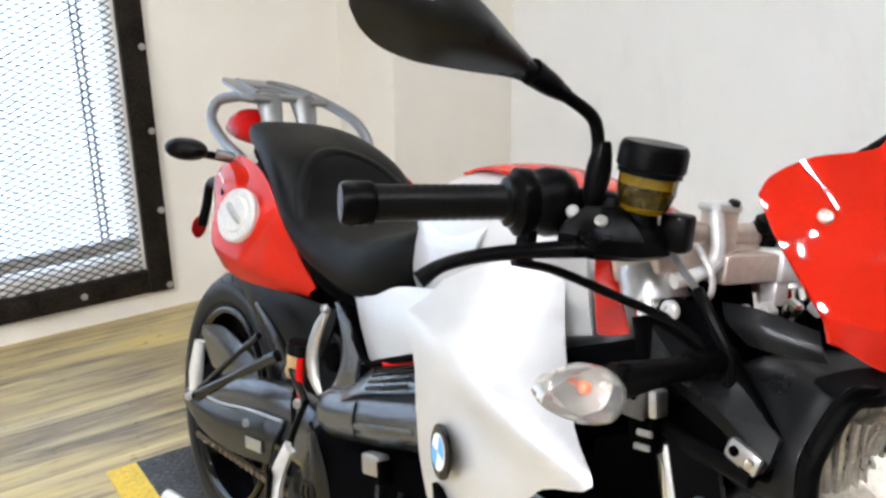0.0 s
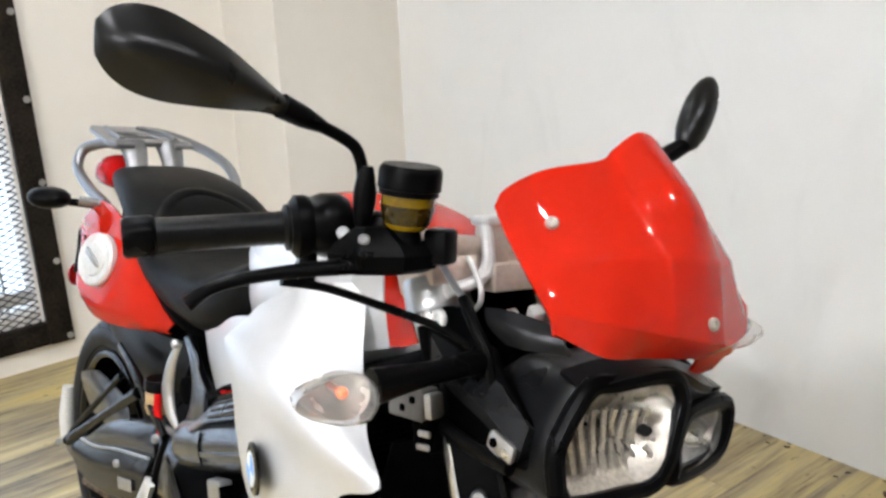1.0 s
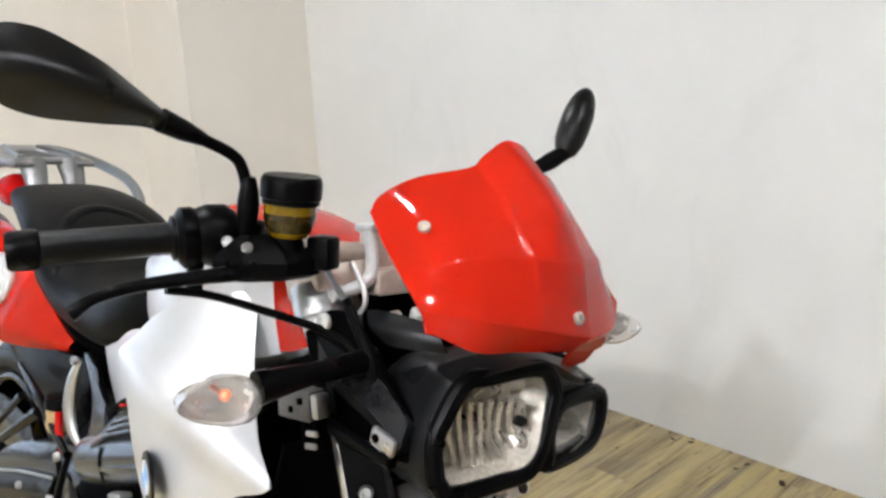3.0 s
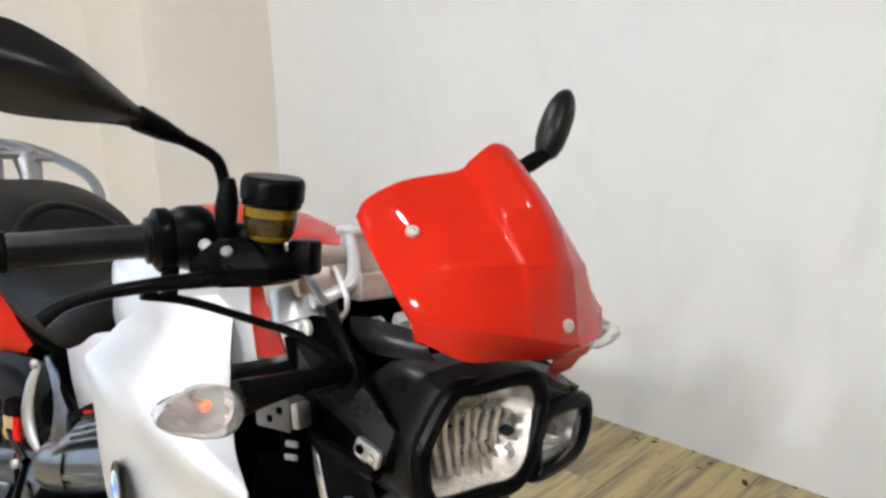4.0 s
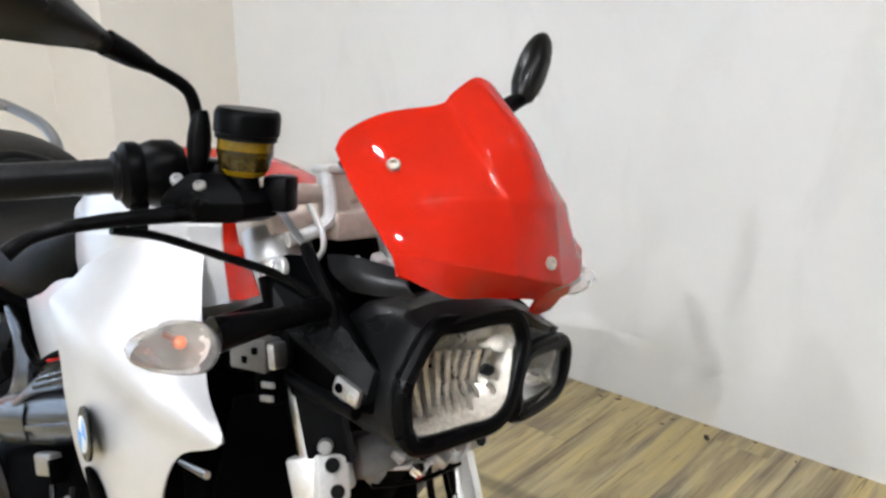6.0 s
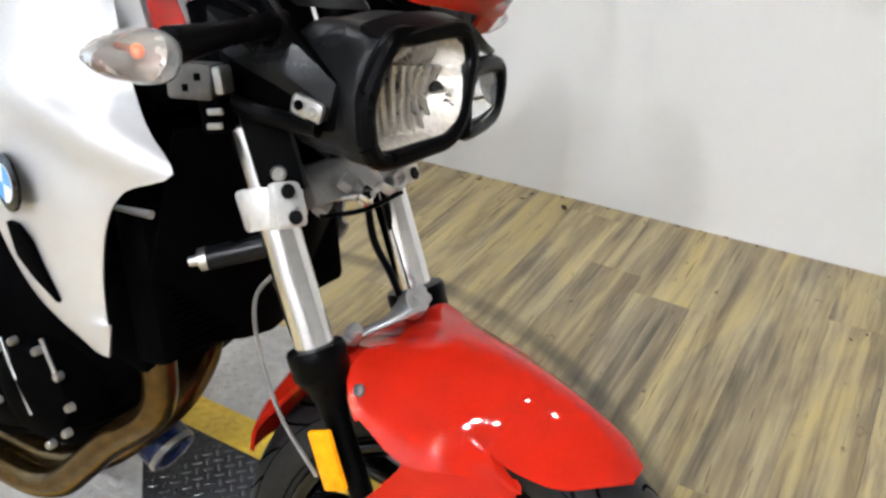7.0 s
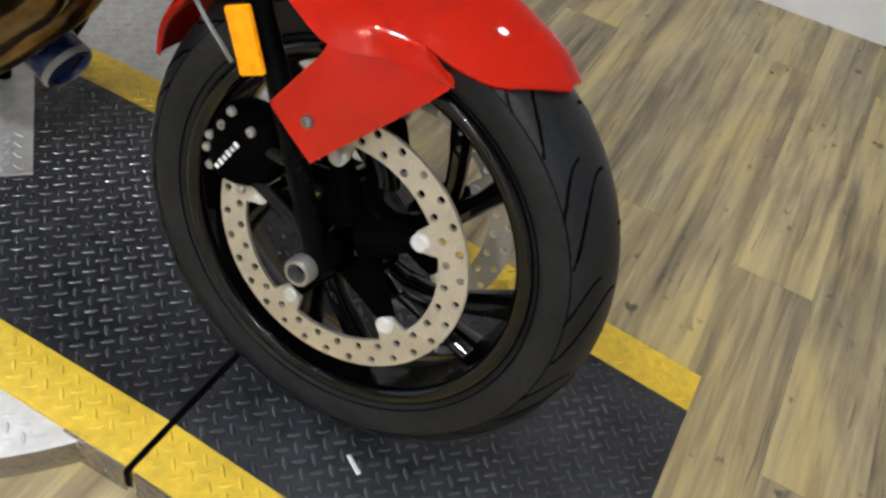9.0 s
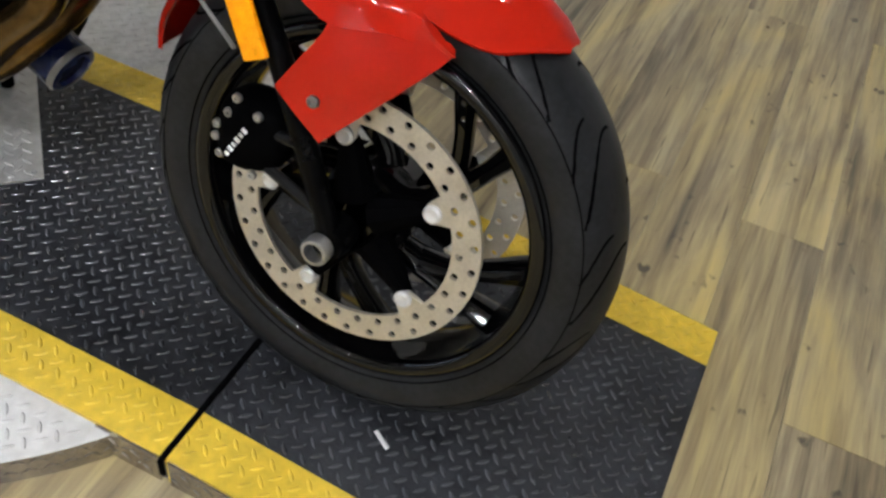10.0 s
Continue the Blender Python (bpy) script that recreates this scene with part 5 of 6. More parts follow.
damper = part("steering_damper", tube([(-0.283, -0.139, 0.695), (-0.262, -0.122, 0.703), (-0.225, -0.095, 0.718)], 0.0125, 14, 0), GREYP, bike, "black damper rod")
part("damper_end", lathe([(0.0005, 0.020), (0.005, 0.019), (0.006, 0.010), (0.012, 0.008), (0.013, 0.0), (0.0005, -0.002)], (-0.283, -0.139, 0.695), (-0.7, -0.55, -0.25), 14), ALLOY, damper)
part("crash_pin", tube([(-0.37, -0.182, 0.738), (-0.314, -0.187, 0.747)], [0.003, 0.0045], 10, 0), ALLOY, bike)
conn = part("connector_block", box((-0.285, -0.160, 0.886), (0.052, 0.024, 0.034), 0.003, (0, -8, 6)), CONN, bike, "grey wiring connector")
# Small dark blocks on the face stand for shaded holes.
for px_, pz in ((-0.302, 0.892), (-0.286, 0.880), (-0.272, 0.893)):
    part("hole_shade_block", box((px_, -0.1725, pz), (0.006, 0.004, 0.007), 0.001, (0, -8, 6)), DARK, conn)
part("connector_tag", box((-0.249, -0.162, 0.894), (0.010, 0.020, 0.026), 0.003, (0, -15, 6)), ALLOY, conn, "pale end plate")
part("relay", box((-0.258, -0.158, 0.858), (0.030, 0.020, 0.034), 0.004, (0, -15, 0)), DARK, conn)
for pz in (0.850, 0.864):
    part("relay_tab", box((-0.251, -0.169, pz), (0.018, 0.004, 0.006), 0.001, (0, -15, 0)), ALLOY, conn)
for s in (-1, 1):
    yf = 0.102 * s - 0.010
    part("fork_shroud", tube([(fork_x(0.870), yf, 0.870), (fork_x(0.955), yf, 0.955)], 0.0245, 20, 0), DARK, bike, "black upper fork cover")
    pb = bmesh.new()
    skin(pb, [[(fork_x(z) + 0.67 * a + 0.74 * c, yf + s * (0.74 * a - 0.67 * c), z) for a, c in ((0.022, -0.006), (0.034, -0.004), (0.034, 0.040), (0.022, 0.044))] for z in (0.792, 0.850, 0.925)])
    part("fork_panel", pb, BLACK, bike, "black panel before the fork tube")
    part("fork_bolt", bolt((fork_x(0.806) + 0.036, yf + s * 0.014, 0.806), (0.67, 0.74 * s, 0.2), 0.008, 0.008), ALLOY, bike)

# silver shrouds
upper_face = [
    [(-0.555, -0.200, 0.915), (-0.535, -0.183, 0.934), (-0.510, -0.162, 0.950), (-0.482, -0.138, 0.958), (-0.466, -0.124, 0.962), (-0.453, -0.112, 0.962)],
    [(-0.560, -0.219, 0.893), (-0.525, -0.220, 0.908), (-0.485, -0.208, 0.916), (-0.445, -0.188, 0.914), (-0.413, -0.170, 0.908), (-0.387, -0.156, 0.900)],
    [(-0.566, -0.232, 0.879), (-0.518, -0.241, 0.886), (-0.465, -0.236, 0.884), (-0.410, -0.222, 0.870), (-0.362, -0.206, 0.856), (-0.319, -0.190, 0.840)],
    [(-0.560, -0.238, 0.868), (-0.514, -0.249, 0.871), (-0.459, -0.249, 0.861), (-0.400, -0.240, 0.845), (-0.340, -0.226, 0.818), (-0.267, -0.207, 0.806)],
    [(-0.530, -0.240, 0.820), (-0.495, -0.252, 0.822), (-0.458, -0.253, 0.824), (-0.405, -0.236, 0.805), (-0.360, -0.226, 0.790), (-0.322, -0.214, 0.775)]]
lower_face = [
    [(-0.518, -0.238, 0.775), (-0.478, -0.250, 0.770), (-0.420, -0.250, 0.770), (-0.392, -0.238, 0.762), (-0.368, -0.229, 0.750), (-0.343, -0.217, 0.737)],
    [(-0.508, -0.229, 0.715), (-0.465, -0.241, 0.712), (-0.408, -0.242, 0.708), (-0.388, -0.233, 0.700), (-0.370, -0.226, 0.690), (-0.352, -0.215, 0.680)],
    [(-0.487, -0.213, 0.645), (-0.450, -0.225, 0.640), (-0.405, -0.231, 0.637), (-0.386, -0.226, 0.633), (-0.370, -0.221, 0.630), (-0.352, -0.212, 0.628)],
    [(-0.455, -0.205, 0.605), (-0.428, -0.212, 0.602), (-0.402, -0.220, 0.600), (-0.383, -0.222, 0.603), (-0.365, -0.220, 0.608), (-0.344, -0.214, 0.618)],
    [(-0.423, -0.192, 0.580), (-0.408, -0.197, 0.578), (-0.395, -0.201, 0.577), (-0.383, -0.203, 0.575), (-0.372, -0.203, 0.573), (-0.362, -0.200, 0.571)]]
shroud = upper_face + lower_face
grid = np.array(shroud)
for step in range(3):
    mid = grid.copy()
    mid[1:-1, 1:-1] += 0.25 * (grid[1:-1, :-2] + grid[1:-1, 2:] - 2 * grid[1:-1, 1:-1])
    mid[1:3, 1:-1] += 0.2 * (grid[0:2, 1:-1] + grid[2:4, 1:-1] - 2 * grid[1:3, 1:-1])
    grid = mid
shroud = [[tuple(p) for p in row] for row in grid]

for side, s in ((lambda r: r, -1), (mirrored, 1)):
    sp = part("radiator_shroud", patch(side(shroud), 4, 5, 0.004), SILVER, bike, "silver painted side shroud")
    bd = np.array((-0.26, s * 0.96, -0.05))
    bc = np.array((-0.440, s * 0.2520, 0.762))
    part("badge_ring", lathe([(0.0005, 0), (0.030, 0), (0.030, 0.003), (0.027, 0.004), (0.0005, 0.004)], bc, bd, 28), GLOSSB, sp, "round dark badge")
    part("badge_field", lathe([(0.0005, 0.0045), (0.020, 0.0045), (0.020, 0.0052), (0.0005, 0.0052)], bc, bd, 28), WHITE, sp)
    bq = bmesh.new()
    u = np.cross(bd, (0, 0, 1.0))
    u /= np.linalg.norm(u)
    v = np.cross(u, bd) / np.linalg.norm(bd)
    for a0 in (90, 270):
        arc = [bc + bd / np.linalg.norm(bd) * 0.0056] + [bc + bd / np.linalg.norm(bd) * 0.0056 + 0.0195 * (math.cos(radians(a)) * u + math.sin(radians(a)) * v) for a in np.linspace(a0, a0 + 90, 8)]
        quad(bq, arc)
    part("badge_quarter", bq, SKYBLUE, sp)
    # Dark plate on the panel stands for the shade inside the vent opening.
    part("vent_shade_plate", prism([(-0.462, 0.712), (-0.445, 0.714), (-0.428, 0.700), (-0.418, 0.672), (-0.400, 0.634), (-0.432, 0.654), (-0.456, 0.674)], lambda u, v, w: (u, s * (0.2435 - 0.12 * max(0, -0.44 - u) - 0.17 * (0.70 - v) + w), v), -0.008, 0.0, 0.002), DARK, sp)

# tank cover
tank = part("tank_cover", loft([(-0.340, 0, 0.055, 0.90, 0.965), (-0.375, 0, 0.088, 0.87, 0.995), (-0.45, 0, 0.104, 0.84, 1.020), (-0.55, 0, 0.138, 0.81, 1.034), (-0.63, 0, 0.146, 0.80, 1.034), (-0.70, 0, 0.132, 0.80, 1.020), (-0.76, 0, 0.106, 0.80, 0.990), (-0.81, 0, 0.06, 0.81, 0.93)], 32, 2.8, 5), SILVER, bike, "silver tank cover with a red top panel")
part("red_top_panel", patch([[(-0.395, y * 0.7, 1.012 - 0.010 * abs(y / 0.085) ** 2 * 1.4), (-0.46, y, 1.0285 - 0.009 * abs(y / 0.085) ** 2 * 1.4), (-0.56, y, 1.0400 - 0.008 * abs(y / 0.085) ** 2), (-0.65, y, 1.0390 - 0.008 * abs(y / 0.085) ** 2), (-0.725, y * 0.8, 1.018 - 0.010 * abs(y / 0.085) ** 2)] for y in (-0.085, -0.045, 0, 0.045, 0.085)], 4, 5, 0.004), RED, tank, "glossy red panel")
for s in (-1, 1):
    part("red_front_panel", patch([[(-0.389, s * 0.136, 0.996), (-0.378, s * 0.130, 1.002), (-0.366, s * 0.122, 1.006)], [(-0.375, s * 0.140, 0.957), (-0.362, s * 0.134, 0.960), (-0.350, s * 0.126, 0.962)], [(-0.362, s * 0.139, 0.917), (-0.348, s * 0.132, 0.920), (-0.334, s * 0.122, 0.927)]], 4, 4, 0.004), RED, tank, "glossy red panel")
    part("tank_side_panel", patch([[(-0.471, s * 0.124, 0.973), (-0.446, s * 0.120, 0.979), (-0.418, s * 0.118, 0.984)], [(-0.461, s * 0.128, 0.929), (-0.433, s * 0.124, 0.934), (-0.400, s * 0.121, 0.941)], [(-0.451, s * 0.128, 0.881), (-0.421, s * 0.124, 0.891), (-0.384, s * 0.122, 0.906)]], 4, 4, 0.004), SILVER, tank)
    part("tank_wing", patch([[(-0.750, s * 0.085, 0.970), (-0.681, s * 0.112, 0.975), (-0.570, s * 0.120, 0.990)], [(-0.748, s * 0.112, 0.945), (-0.681, s * 0.138, 0.940), (-0.570, s * 0.145, 0.962)], [(-0.745, s * 0.118, 0.931), (-0.681, s * 0.143, 0.921), (-0.570, s * 0.150, 0.942)]], 4, 6, 0.004), SILVER, tank)
    part("cover_edge", tube([(-0.905, s * 0.124, 0.757), (-0.84, s * 0.140, 0.736), (-0.775, s * 0.150, 0.716), (-0.70, s * 0.166, 0.750), (-0.615, s * 0.182, 0.792)], 0.005, 8, 5), DARK, bike, "black edge strip")
    part("side_cover", patch([[(-0.905, s * 0.105, 0.770), (-0.82, s * 0.125, 0.800), (-0.73, s * 0.145, 0.845), (-0.62, s * 0.165, 0.88)], [(-0.848, s * 0.122, 0.741), (-0.778, s * 0.140, 0.770), (-0.695, s * 0.157, 0.808), (-0.60, s * 0.177, 0.841)], [(-0.790, s * 0.135, 0.710), (-0.735, s * 0.150, 0.738), (-0.66, s * 0.165, 0.770), (-0.58, s * 0.185, 0.80)]], 4, 4, 0.004), SILVER, bike, "silver side cover")

# seat and tail
seat = part("seat", loft([(-0.738, 0.01, 0.075, 0.825, 0.925), (-0.775, 0.01, 0.118, 0.795, 0.925), (-0.84, 0.01, 0.138, 0.768, 0.895), (-0.93, 0.015, 0.146, 0.752, 0.862), (-1.06, 0.02, 0.152, 0.768, 0.850), (-1.15, 0.02, 0.150, 0.805, 0.878), (-1.24, 0.025, 0.142, 0.850, 0.925), (-1.34, 0.03, 0.128, 0.880, 0.948), (-1.45, 0.035, 0.108, 0.900, 0.952), (-1.54, 0.04, 0.070, 0.905, 0.938)], 32, 3.0, 5), SEATV, bike, "black textured two-level seat")
part("seat_seam", tube([(-1.10, -0.110, 0.828), (-1.17, -0.085, 0.860), (-1.235, -0.04, 0.894), (-1.268, 0.025, 0.910), (-1.235, 0.09, 0.894), (-1.17, 0.13, 0.860), (-1.10, 0.155, 0.828)], [0.018, 0.024, 0.028, 0.028, 0.028, 0.024, 0.018], 24, 6), SEATV, seat, "raised stitched roll")
part("seat_base", loft([(-0.82, 0.01, 0.08, 0.760, 0.80), (-0.95, 0.015, 0.125, 0.735, 0.775), (-1.08, 0.02, 0.135, 0.755, 0.80), (-1.25, 0.025, 0.12, 0.83, 0.87), (-1.45, 0.035, 0.095, 0.87, 0.91)], 20, 3, 4), DARK, seat)
tail_r = [[(-1.490, -0.092, 0.872), (-1.36, -0.110, 0.893), (-1.25, -0.120, 0.880), (-1.16, -0.125, 0.835), (-1.085, -0.115, 0.775), (-1.045, -0.100, 0.735)], [(-1.500, -0.118, 0.815), (-1.37, -0.145, 0.815), (-1.26, -0.152, 0.805), (-1.17, -0.148, 0.775), (-1.10, -0.128, 0.742), (-1.055, -0.105, 0.722)], [(-1.455, -0.120, 0.745), (-1.37, -0.165, 0.735), (-1.26, -0.170, 0.730), (-1.18, -0.155, 0.728), (-1.11, -0.128, 0.718), (-1.065, -0.100, 0.712)], [(-1.420, -0.115, 0.700), (-1.35, -0.150, 0.690), (-1.26, -0.155, 0.688), (-1.18, -0.140, 0.695), (-1.12, -0.115, 0.702), (-1.075, -0.088, 0.705)]]
for s in (-1, 1):
    rws = tail_r if s < 0 else [[(x, 0.07 - y, z) for x, y, z in r] for r in tail_r]
    tp = part("tail_panel", patch(rws, 5, 5, 0.004), RED, bike, "glossy red tail panel")
    if s < 0:
        part("fuel_cap", lathe([(0.0005, 0.010), (0.030, 0.010), (0.033, 0.006), (0.046, 0.008), (0.050, 0.004), (0.050, -0.006), (0.0005, -0.006)], (-1.255, -0.163, 0.806), (0.26, -0.93, 0.25), 32), ALUW, tp, "round alloy fuel cap")
        part("cap_bar", box((-1.252, -0.172, 0.809), (0.050, 0.008, 0.018), 0.004, (15, 35, 15)), ALLOY, tp)
        part("decal_bar", box((-1.418, -0.1300, 0.828), (0.011, 0.004, 0.044), 0.001, (24, 4, -14)), WHITE, tp, "pale worn marking bar")
        part("decal_bar", box((-1.392, -0.1400, 0.812), (0.016, 0.004, 0.020), 0.001, (22, 15, -12)), DARK, tp)
part("undertail", patch([[(-1.40, -0.10, 0.70), (-1.25, -0.12, 0.690), (-1.10, -0.11, 0.705), (-0.98, -0.09, 0.715)], [(-1.36, -0.10, 0.64), (-1.22, -0.12, 0.625), (-1.10, -0.115, 0.64), (-0.98, -0.10, 0.665)], [(-1.30, -0.08, 0.58), (-1.20, -0.10, 0.580), (-1.10, -0.11, 0.600), (-1.0, -0.10, 0.625)]], 4, 4, 0.006), TAILP, bike, "dark grey undertail panel")
part("tail_core", loft([(-0.95, 0.02, 0.08, 0.62, 0.76), (-1.15, 0.025, 0.09, 0.64, 0.82), (-1.35, 0.03, 0.09, 0.70, 0.87), (-1.5, 0.035, 0.07, 0.76, 0.88)], 16, 3, 4), DARK, bike)
part("tail_light", loft([(-1.525, -0.006, 0.020, 0.890, 0.925), (-1.545, -0.006, 0.040, 0.886, 0.950), (-1.575, -0.006, 0.047, 0.882, 0.958), (-1.62, -0.006, 0.045, 0.880, 0.950), (-1.67, -0.006, 0.030, 0.882, 0.920)], 24, 2.3, 4), REDLENS, bike, "red tail light")
rind = part("rear_indicator", tube([(-1.47, -0.09, 0.866), (-1.49, -0.15, 0.872)], 0.008, 10, 0), BLACK, bike, "black rear turn signal")
part("indicator_shell", loft([(-1.46, -0.17, 0.012, 0.872, 0.885), (-1.485, -0.18, 0.038, 0.858, 0.898), (-1.52, -0.18, 0.040, 0.858, 0.898), (-1.55, -0.175, 0.02, 0.868, 0.89)], 18, 2.2, 4), BLACK, rind)
part("plate_arm", tube([(-1.50, -0.04, 0.80), (-1.62, -0.05, 0.785), (-1.695, -0.05, 0.765), (-1.708, -0.05, 0.715), (-1.725, -0.05, 0.660)], [0.02, 0.013, 0.011, 0.011, 0.012], 10, 5), BLACK, bike)
part("rear_reflector", lathe([(0.0005, 0.008), (0.024, 0.006), (0.028, 0), (0.0005, 0)], (-1.735, -0.052, 0.652), (-0.8, -0.55, 0), 20), REDLENS, bike, "round red reflector")

# luggage rack
rack = part("luggage_rack", tube([(-1.43, -0.092, 0.876), (-1.53, -0.095, 0.895), (-1.62, -0.090, 0.925), (-1.64, -0.070, 0.962), (-1.585, -0.045, 0.982), (-1.54, -0.03, 0.985)], 0.0115, 14, 6), RACKM, bike, "pale alloy luggage rack")
part("rack_tube", tube([(-1.42, 0.175, 0.876), (-1.43, 0.195, 0.915), (-1.50, 0.195, 0.955), (-1.62, 0.175, 0.978), (-1.72, 0.14, 0.990), (-1.76, 0.10, 0.992)], 0.0115, 14, 6), RACKM, rack)
part("rack_plate", prism([(-1.51, -0.045), (-1.55, -0.055), (-1.72, -0.035), (-1.76, -0.02), (-1.76, 0.10), (-1.72, 0.135), (-1.55, 0.135), (-1.51, 0.125), (-1.51, 0.085), (-1.66, 0.08), (-1.68, 0.06), (-1.68, 0.02), (-1.66, 0.0), (-1.51, -0.005)], lambda u, v, w: (u, v, 0.985 - 0.04 * (u + 1.6) + w), 0, 0.010, 0.003), RACKM, rack)
for y in (0.0, 0.08):
    part("rack_leg", tube([(-1.50, y, 0.905), (-1.512, y, 0.95), (-1.54, y, 0.988)], [0.016, 0.016, 0.020], 12, 4, flat=1.5), RACKM, rack)
part("rack_bar", box((-1.545, 0.040, 0.990), (0.040, 0.165, 0.012), 0.004, (0, 2, 0)), RACKM, rack)
for y in (-0.022, 0.100):
    part("rack_bar", tube([(-1.545, y, 0.992), (-1.63, y + 0.01, 0.994), (-1.72, 0.04 + (y - 0.04) * 0.6, 0.998)], [0.011, 0.010, 0.010], 10, 4, flat=0.6), RACKM, rack)
part("rack_bar", tube([(-1.64, -0.068, 0.962), (-1.65, 0.04, 0.985), (-1.66, 0.14, 0.975)], 0.009, 10, 5), RACKM, rack)
part("rack_pin", tube([(-1.44, -0.085, 0.875), (-1.46, -0.135, 0.879)], [0.009, 0.010], 12, 0), RACKM, rack)

# rear wheel, swingarm, chain side
rw = wheel(-1.50, 0.045, 0.298, 0.314, 0.090, 0.216, "rear_wheel")
part("sprocket", lathe([(0.06, -0.003), (0.10, -0.003), (0.10, 0.003), (0.06, 0.003)], (-1.50, -0.075, 0.298), (0, 1, 0), 40, closed=True), DARK, rw)
part("swingarm", loft([(-0.90, -0.085, 0.030, 0.42, 0.54), (-1.10, -0.095, 0.028, 0.40, 0.53), (-1.30, -0.10, 0.026, 0.34, 0.46), (-1.46, -0.10, 0.024, 0.28, 0.36), (-1.56, -0.10, 0.02, 0.28, 0.33)], 16, 3, 4), SATIN, bike, "dark grey swingarm")
part("chain_guard", patch([[(-1.50, -0.112, 0.345), (-1.35, -0.125, 0.385), (-1.20, -0.130, 0.440), (-1.05, -0.128, 0.485)], [(-1.49, -0.130, 0.325), (-1.35, -0.140, 0.355), (-1.20, -0.142, 0.400), (-1.06, -0.138, 0.445)], [(-1.44, -0.132, 0.296), (-1.33, -0.140, 0.315), (-1.20, -0.142, 0.350), (-1.07, -0.138, 0.395)]], 4, 4, 0.004), ENAMEL, bike, "black chain guard with a pale marking bar")
part("guard_edge", tube([(-1.50, -0.116, 0.348), (-1.35, -0.129, 0.388), (-1.20, -0.134, 0.443), (-1.05, -0.132, 0.488)], 0.003, 8, 4), ALLOY, bike, "pale guard edge")
part("guard_mark", box((-1.13, -0.144, 0.405), (0.07, 0.002, 0.022), 0.001, (0, -18, 0)), ALLOY, bike, "pale worn marking bar")
ch = bmesh.new()
for k in range(46):
    t = k / 45
    p = (-1.56 + 0.62 * t, -0.078 - 0.0 * t, 0.205 + 0.14 * t)
    box(p, (0.013, 0.016 if k % 2 else 0.010, 0.011), 0.002, (0, -13, 0), bm=ch)
part("chain", ch, CHAINM, bike, "dull brown drive chain")
part("upper_fender", patch([[(-1.58, -0.085, 0.465), (-1.42, -0.10, 0.52), (-1.25, -0.10, 0.515)], [(-1.57, -0.085, 0.44), (-1.40, -0.105, 0.48), (-1.20, -0.105, 0.47)], [(-1.50, -0.085, 0.40), (-1.35, -0.105, 0.43), (-1.15, -0.105, 0.43)]], 4, 4, 0.005), SATIN, bike)
hanger = part("peg_hanger", tube([(-1.28, -0.200, 0.443), (-1.16, -0.180, 0.533), (-1.035, -0.160, 0.622)], [0.012, 0.008, 0.011], 10, 4), ENAMEL, bike, "black passenger peg hanger")
part("hanger_strut", tube([(-1.28, -0.198, 0.450), (-1.20, -0.180, 0.540), (-1.12, -0.160, 0.624)], [0.008, 0.0055, 0.007], 10, 4), ENAMEL, hanger)
part("hanger_arm", tube([(-1.17, -0.145, 0.662), (-1.05, -0.155, 0.640), (-0.938, -0.150, 0.578)], [0.008, 0.015, 0.011], 12, 5, flat=0.6), ENAMEL, hanger)
part("peg", tube([(-1.287, -0.200, 0.436), (-1.290, -0.202, 0.49), (-1.291, -0.200, 0.550)], [0.011, 0.0135, 0.010], 14, 4), ALUW, hanger, "pale folded passenger peg")
for p in ((-1.28, -0.214, 0.443), (-0.938, -0.163, 0.578), (-1.15, -0.15, 0.44), (-0.917, -0.146, 0.746)):
    part("hanger_bolt", bolt(p, (0, -1, 0), 0.0075, 0.008), ALLOY, hanger)
part("frame_plate", tube([(-0.925, -0.138, 0.742), (-0.940, -0.143, 0.705), (-0.946, -0.145, 0.660), (-0.932, -0.145, 0.625), (-0.908, -0.143, 0.604)], [0.006, 0.011, 0.014, 0.012, 0.006], 14, 6, flat=0.6), ALLOY, bike, "pale alloy frame plate")
part("frame_rail", patch([[(-0.916, -0.132, 0.756), (-0.905, -0.140, 0.761), (-0.892, -0.138, 0.762)], [(-0.880, -0.138, 0.722), (-0.862, -0.147, 0.735), (-0.842, -0.144, 0.742)], [(-0.862, -0.142, 0.690), (-0.836, -0.150, 0.705), (-0.806, -0.147, 0.714)], [(-0.862, -0.144, 0.658), (-0.836, -0.152, 0.670), (-0.800, -0.150, 0.690)], [(-0.880, -0.142, 0.628), (-0.846, -0.150, 0.634), (-0.800, -0.148, 0.648)]], 4, 4, 0.008), SATIN, bike, "satin grey frame casting")
part("pivot_cap", lathe([(0.0005, 0.012), (0.012, 0.011), (0.022, 0.006), (0.024, 0.0), (0.0005, 0.0)], (-0.905, -0.128, 0.668), (0, -1, 0), 20), DARK, bike)
btl = part("brake_bottle", lathe([(0.0005, 0), (0.017, 0), (0.0205, 0.008), (0.0205, 0.042), (0.0005, 0.042)], (-0.996, -0.142, 0.598), (0, 0, 1), 18), BOTTLE, bike, "milky amber rear brake bottle")
part("bottle_cap", lathe([(0.0005, 0.0), (0.0225, 0.0), (0.0225, 0.014), (0.020, 0.019), (0.0005, 0.020)], (-0.996, -0.142, 0.640), (0, 0, 1), 18), BLACK, btl)
part("red_sleeve", tube([(-0.974, -0.150, 0.640), (-0.968, -0.152, 0.61), (-0.958, -0.148, 0.575)], 0.0065, 10, 4), REDLENS, bike)
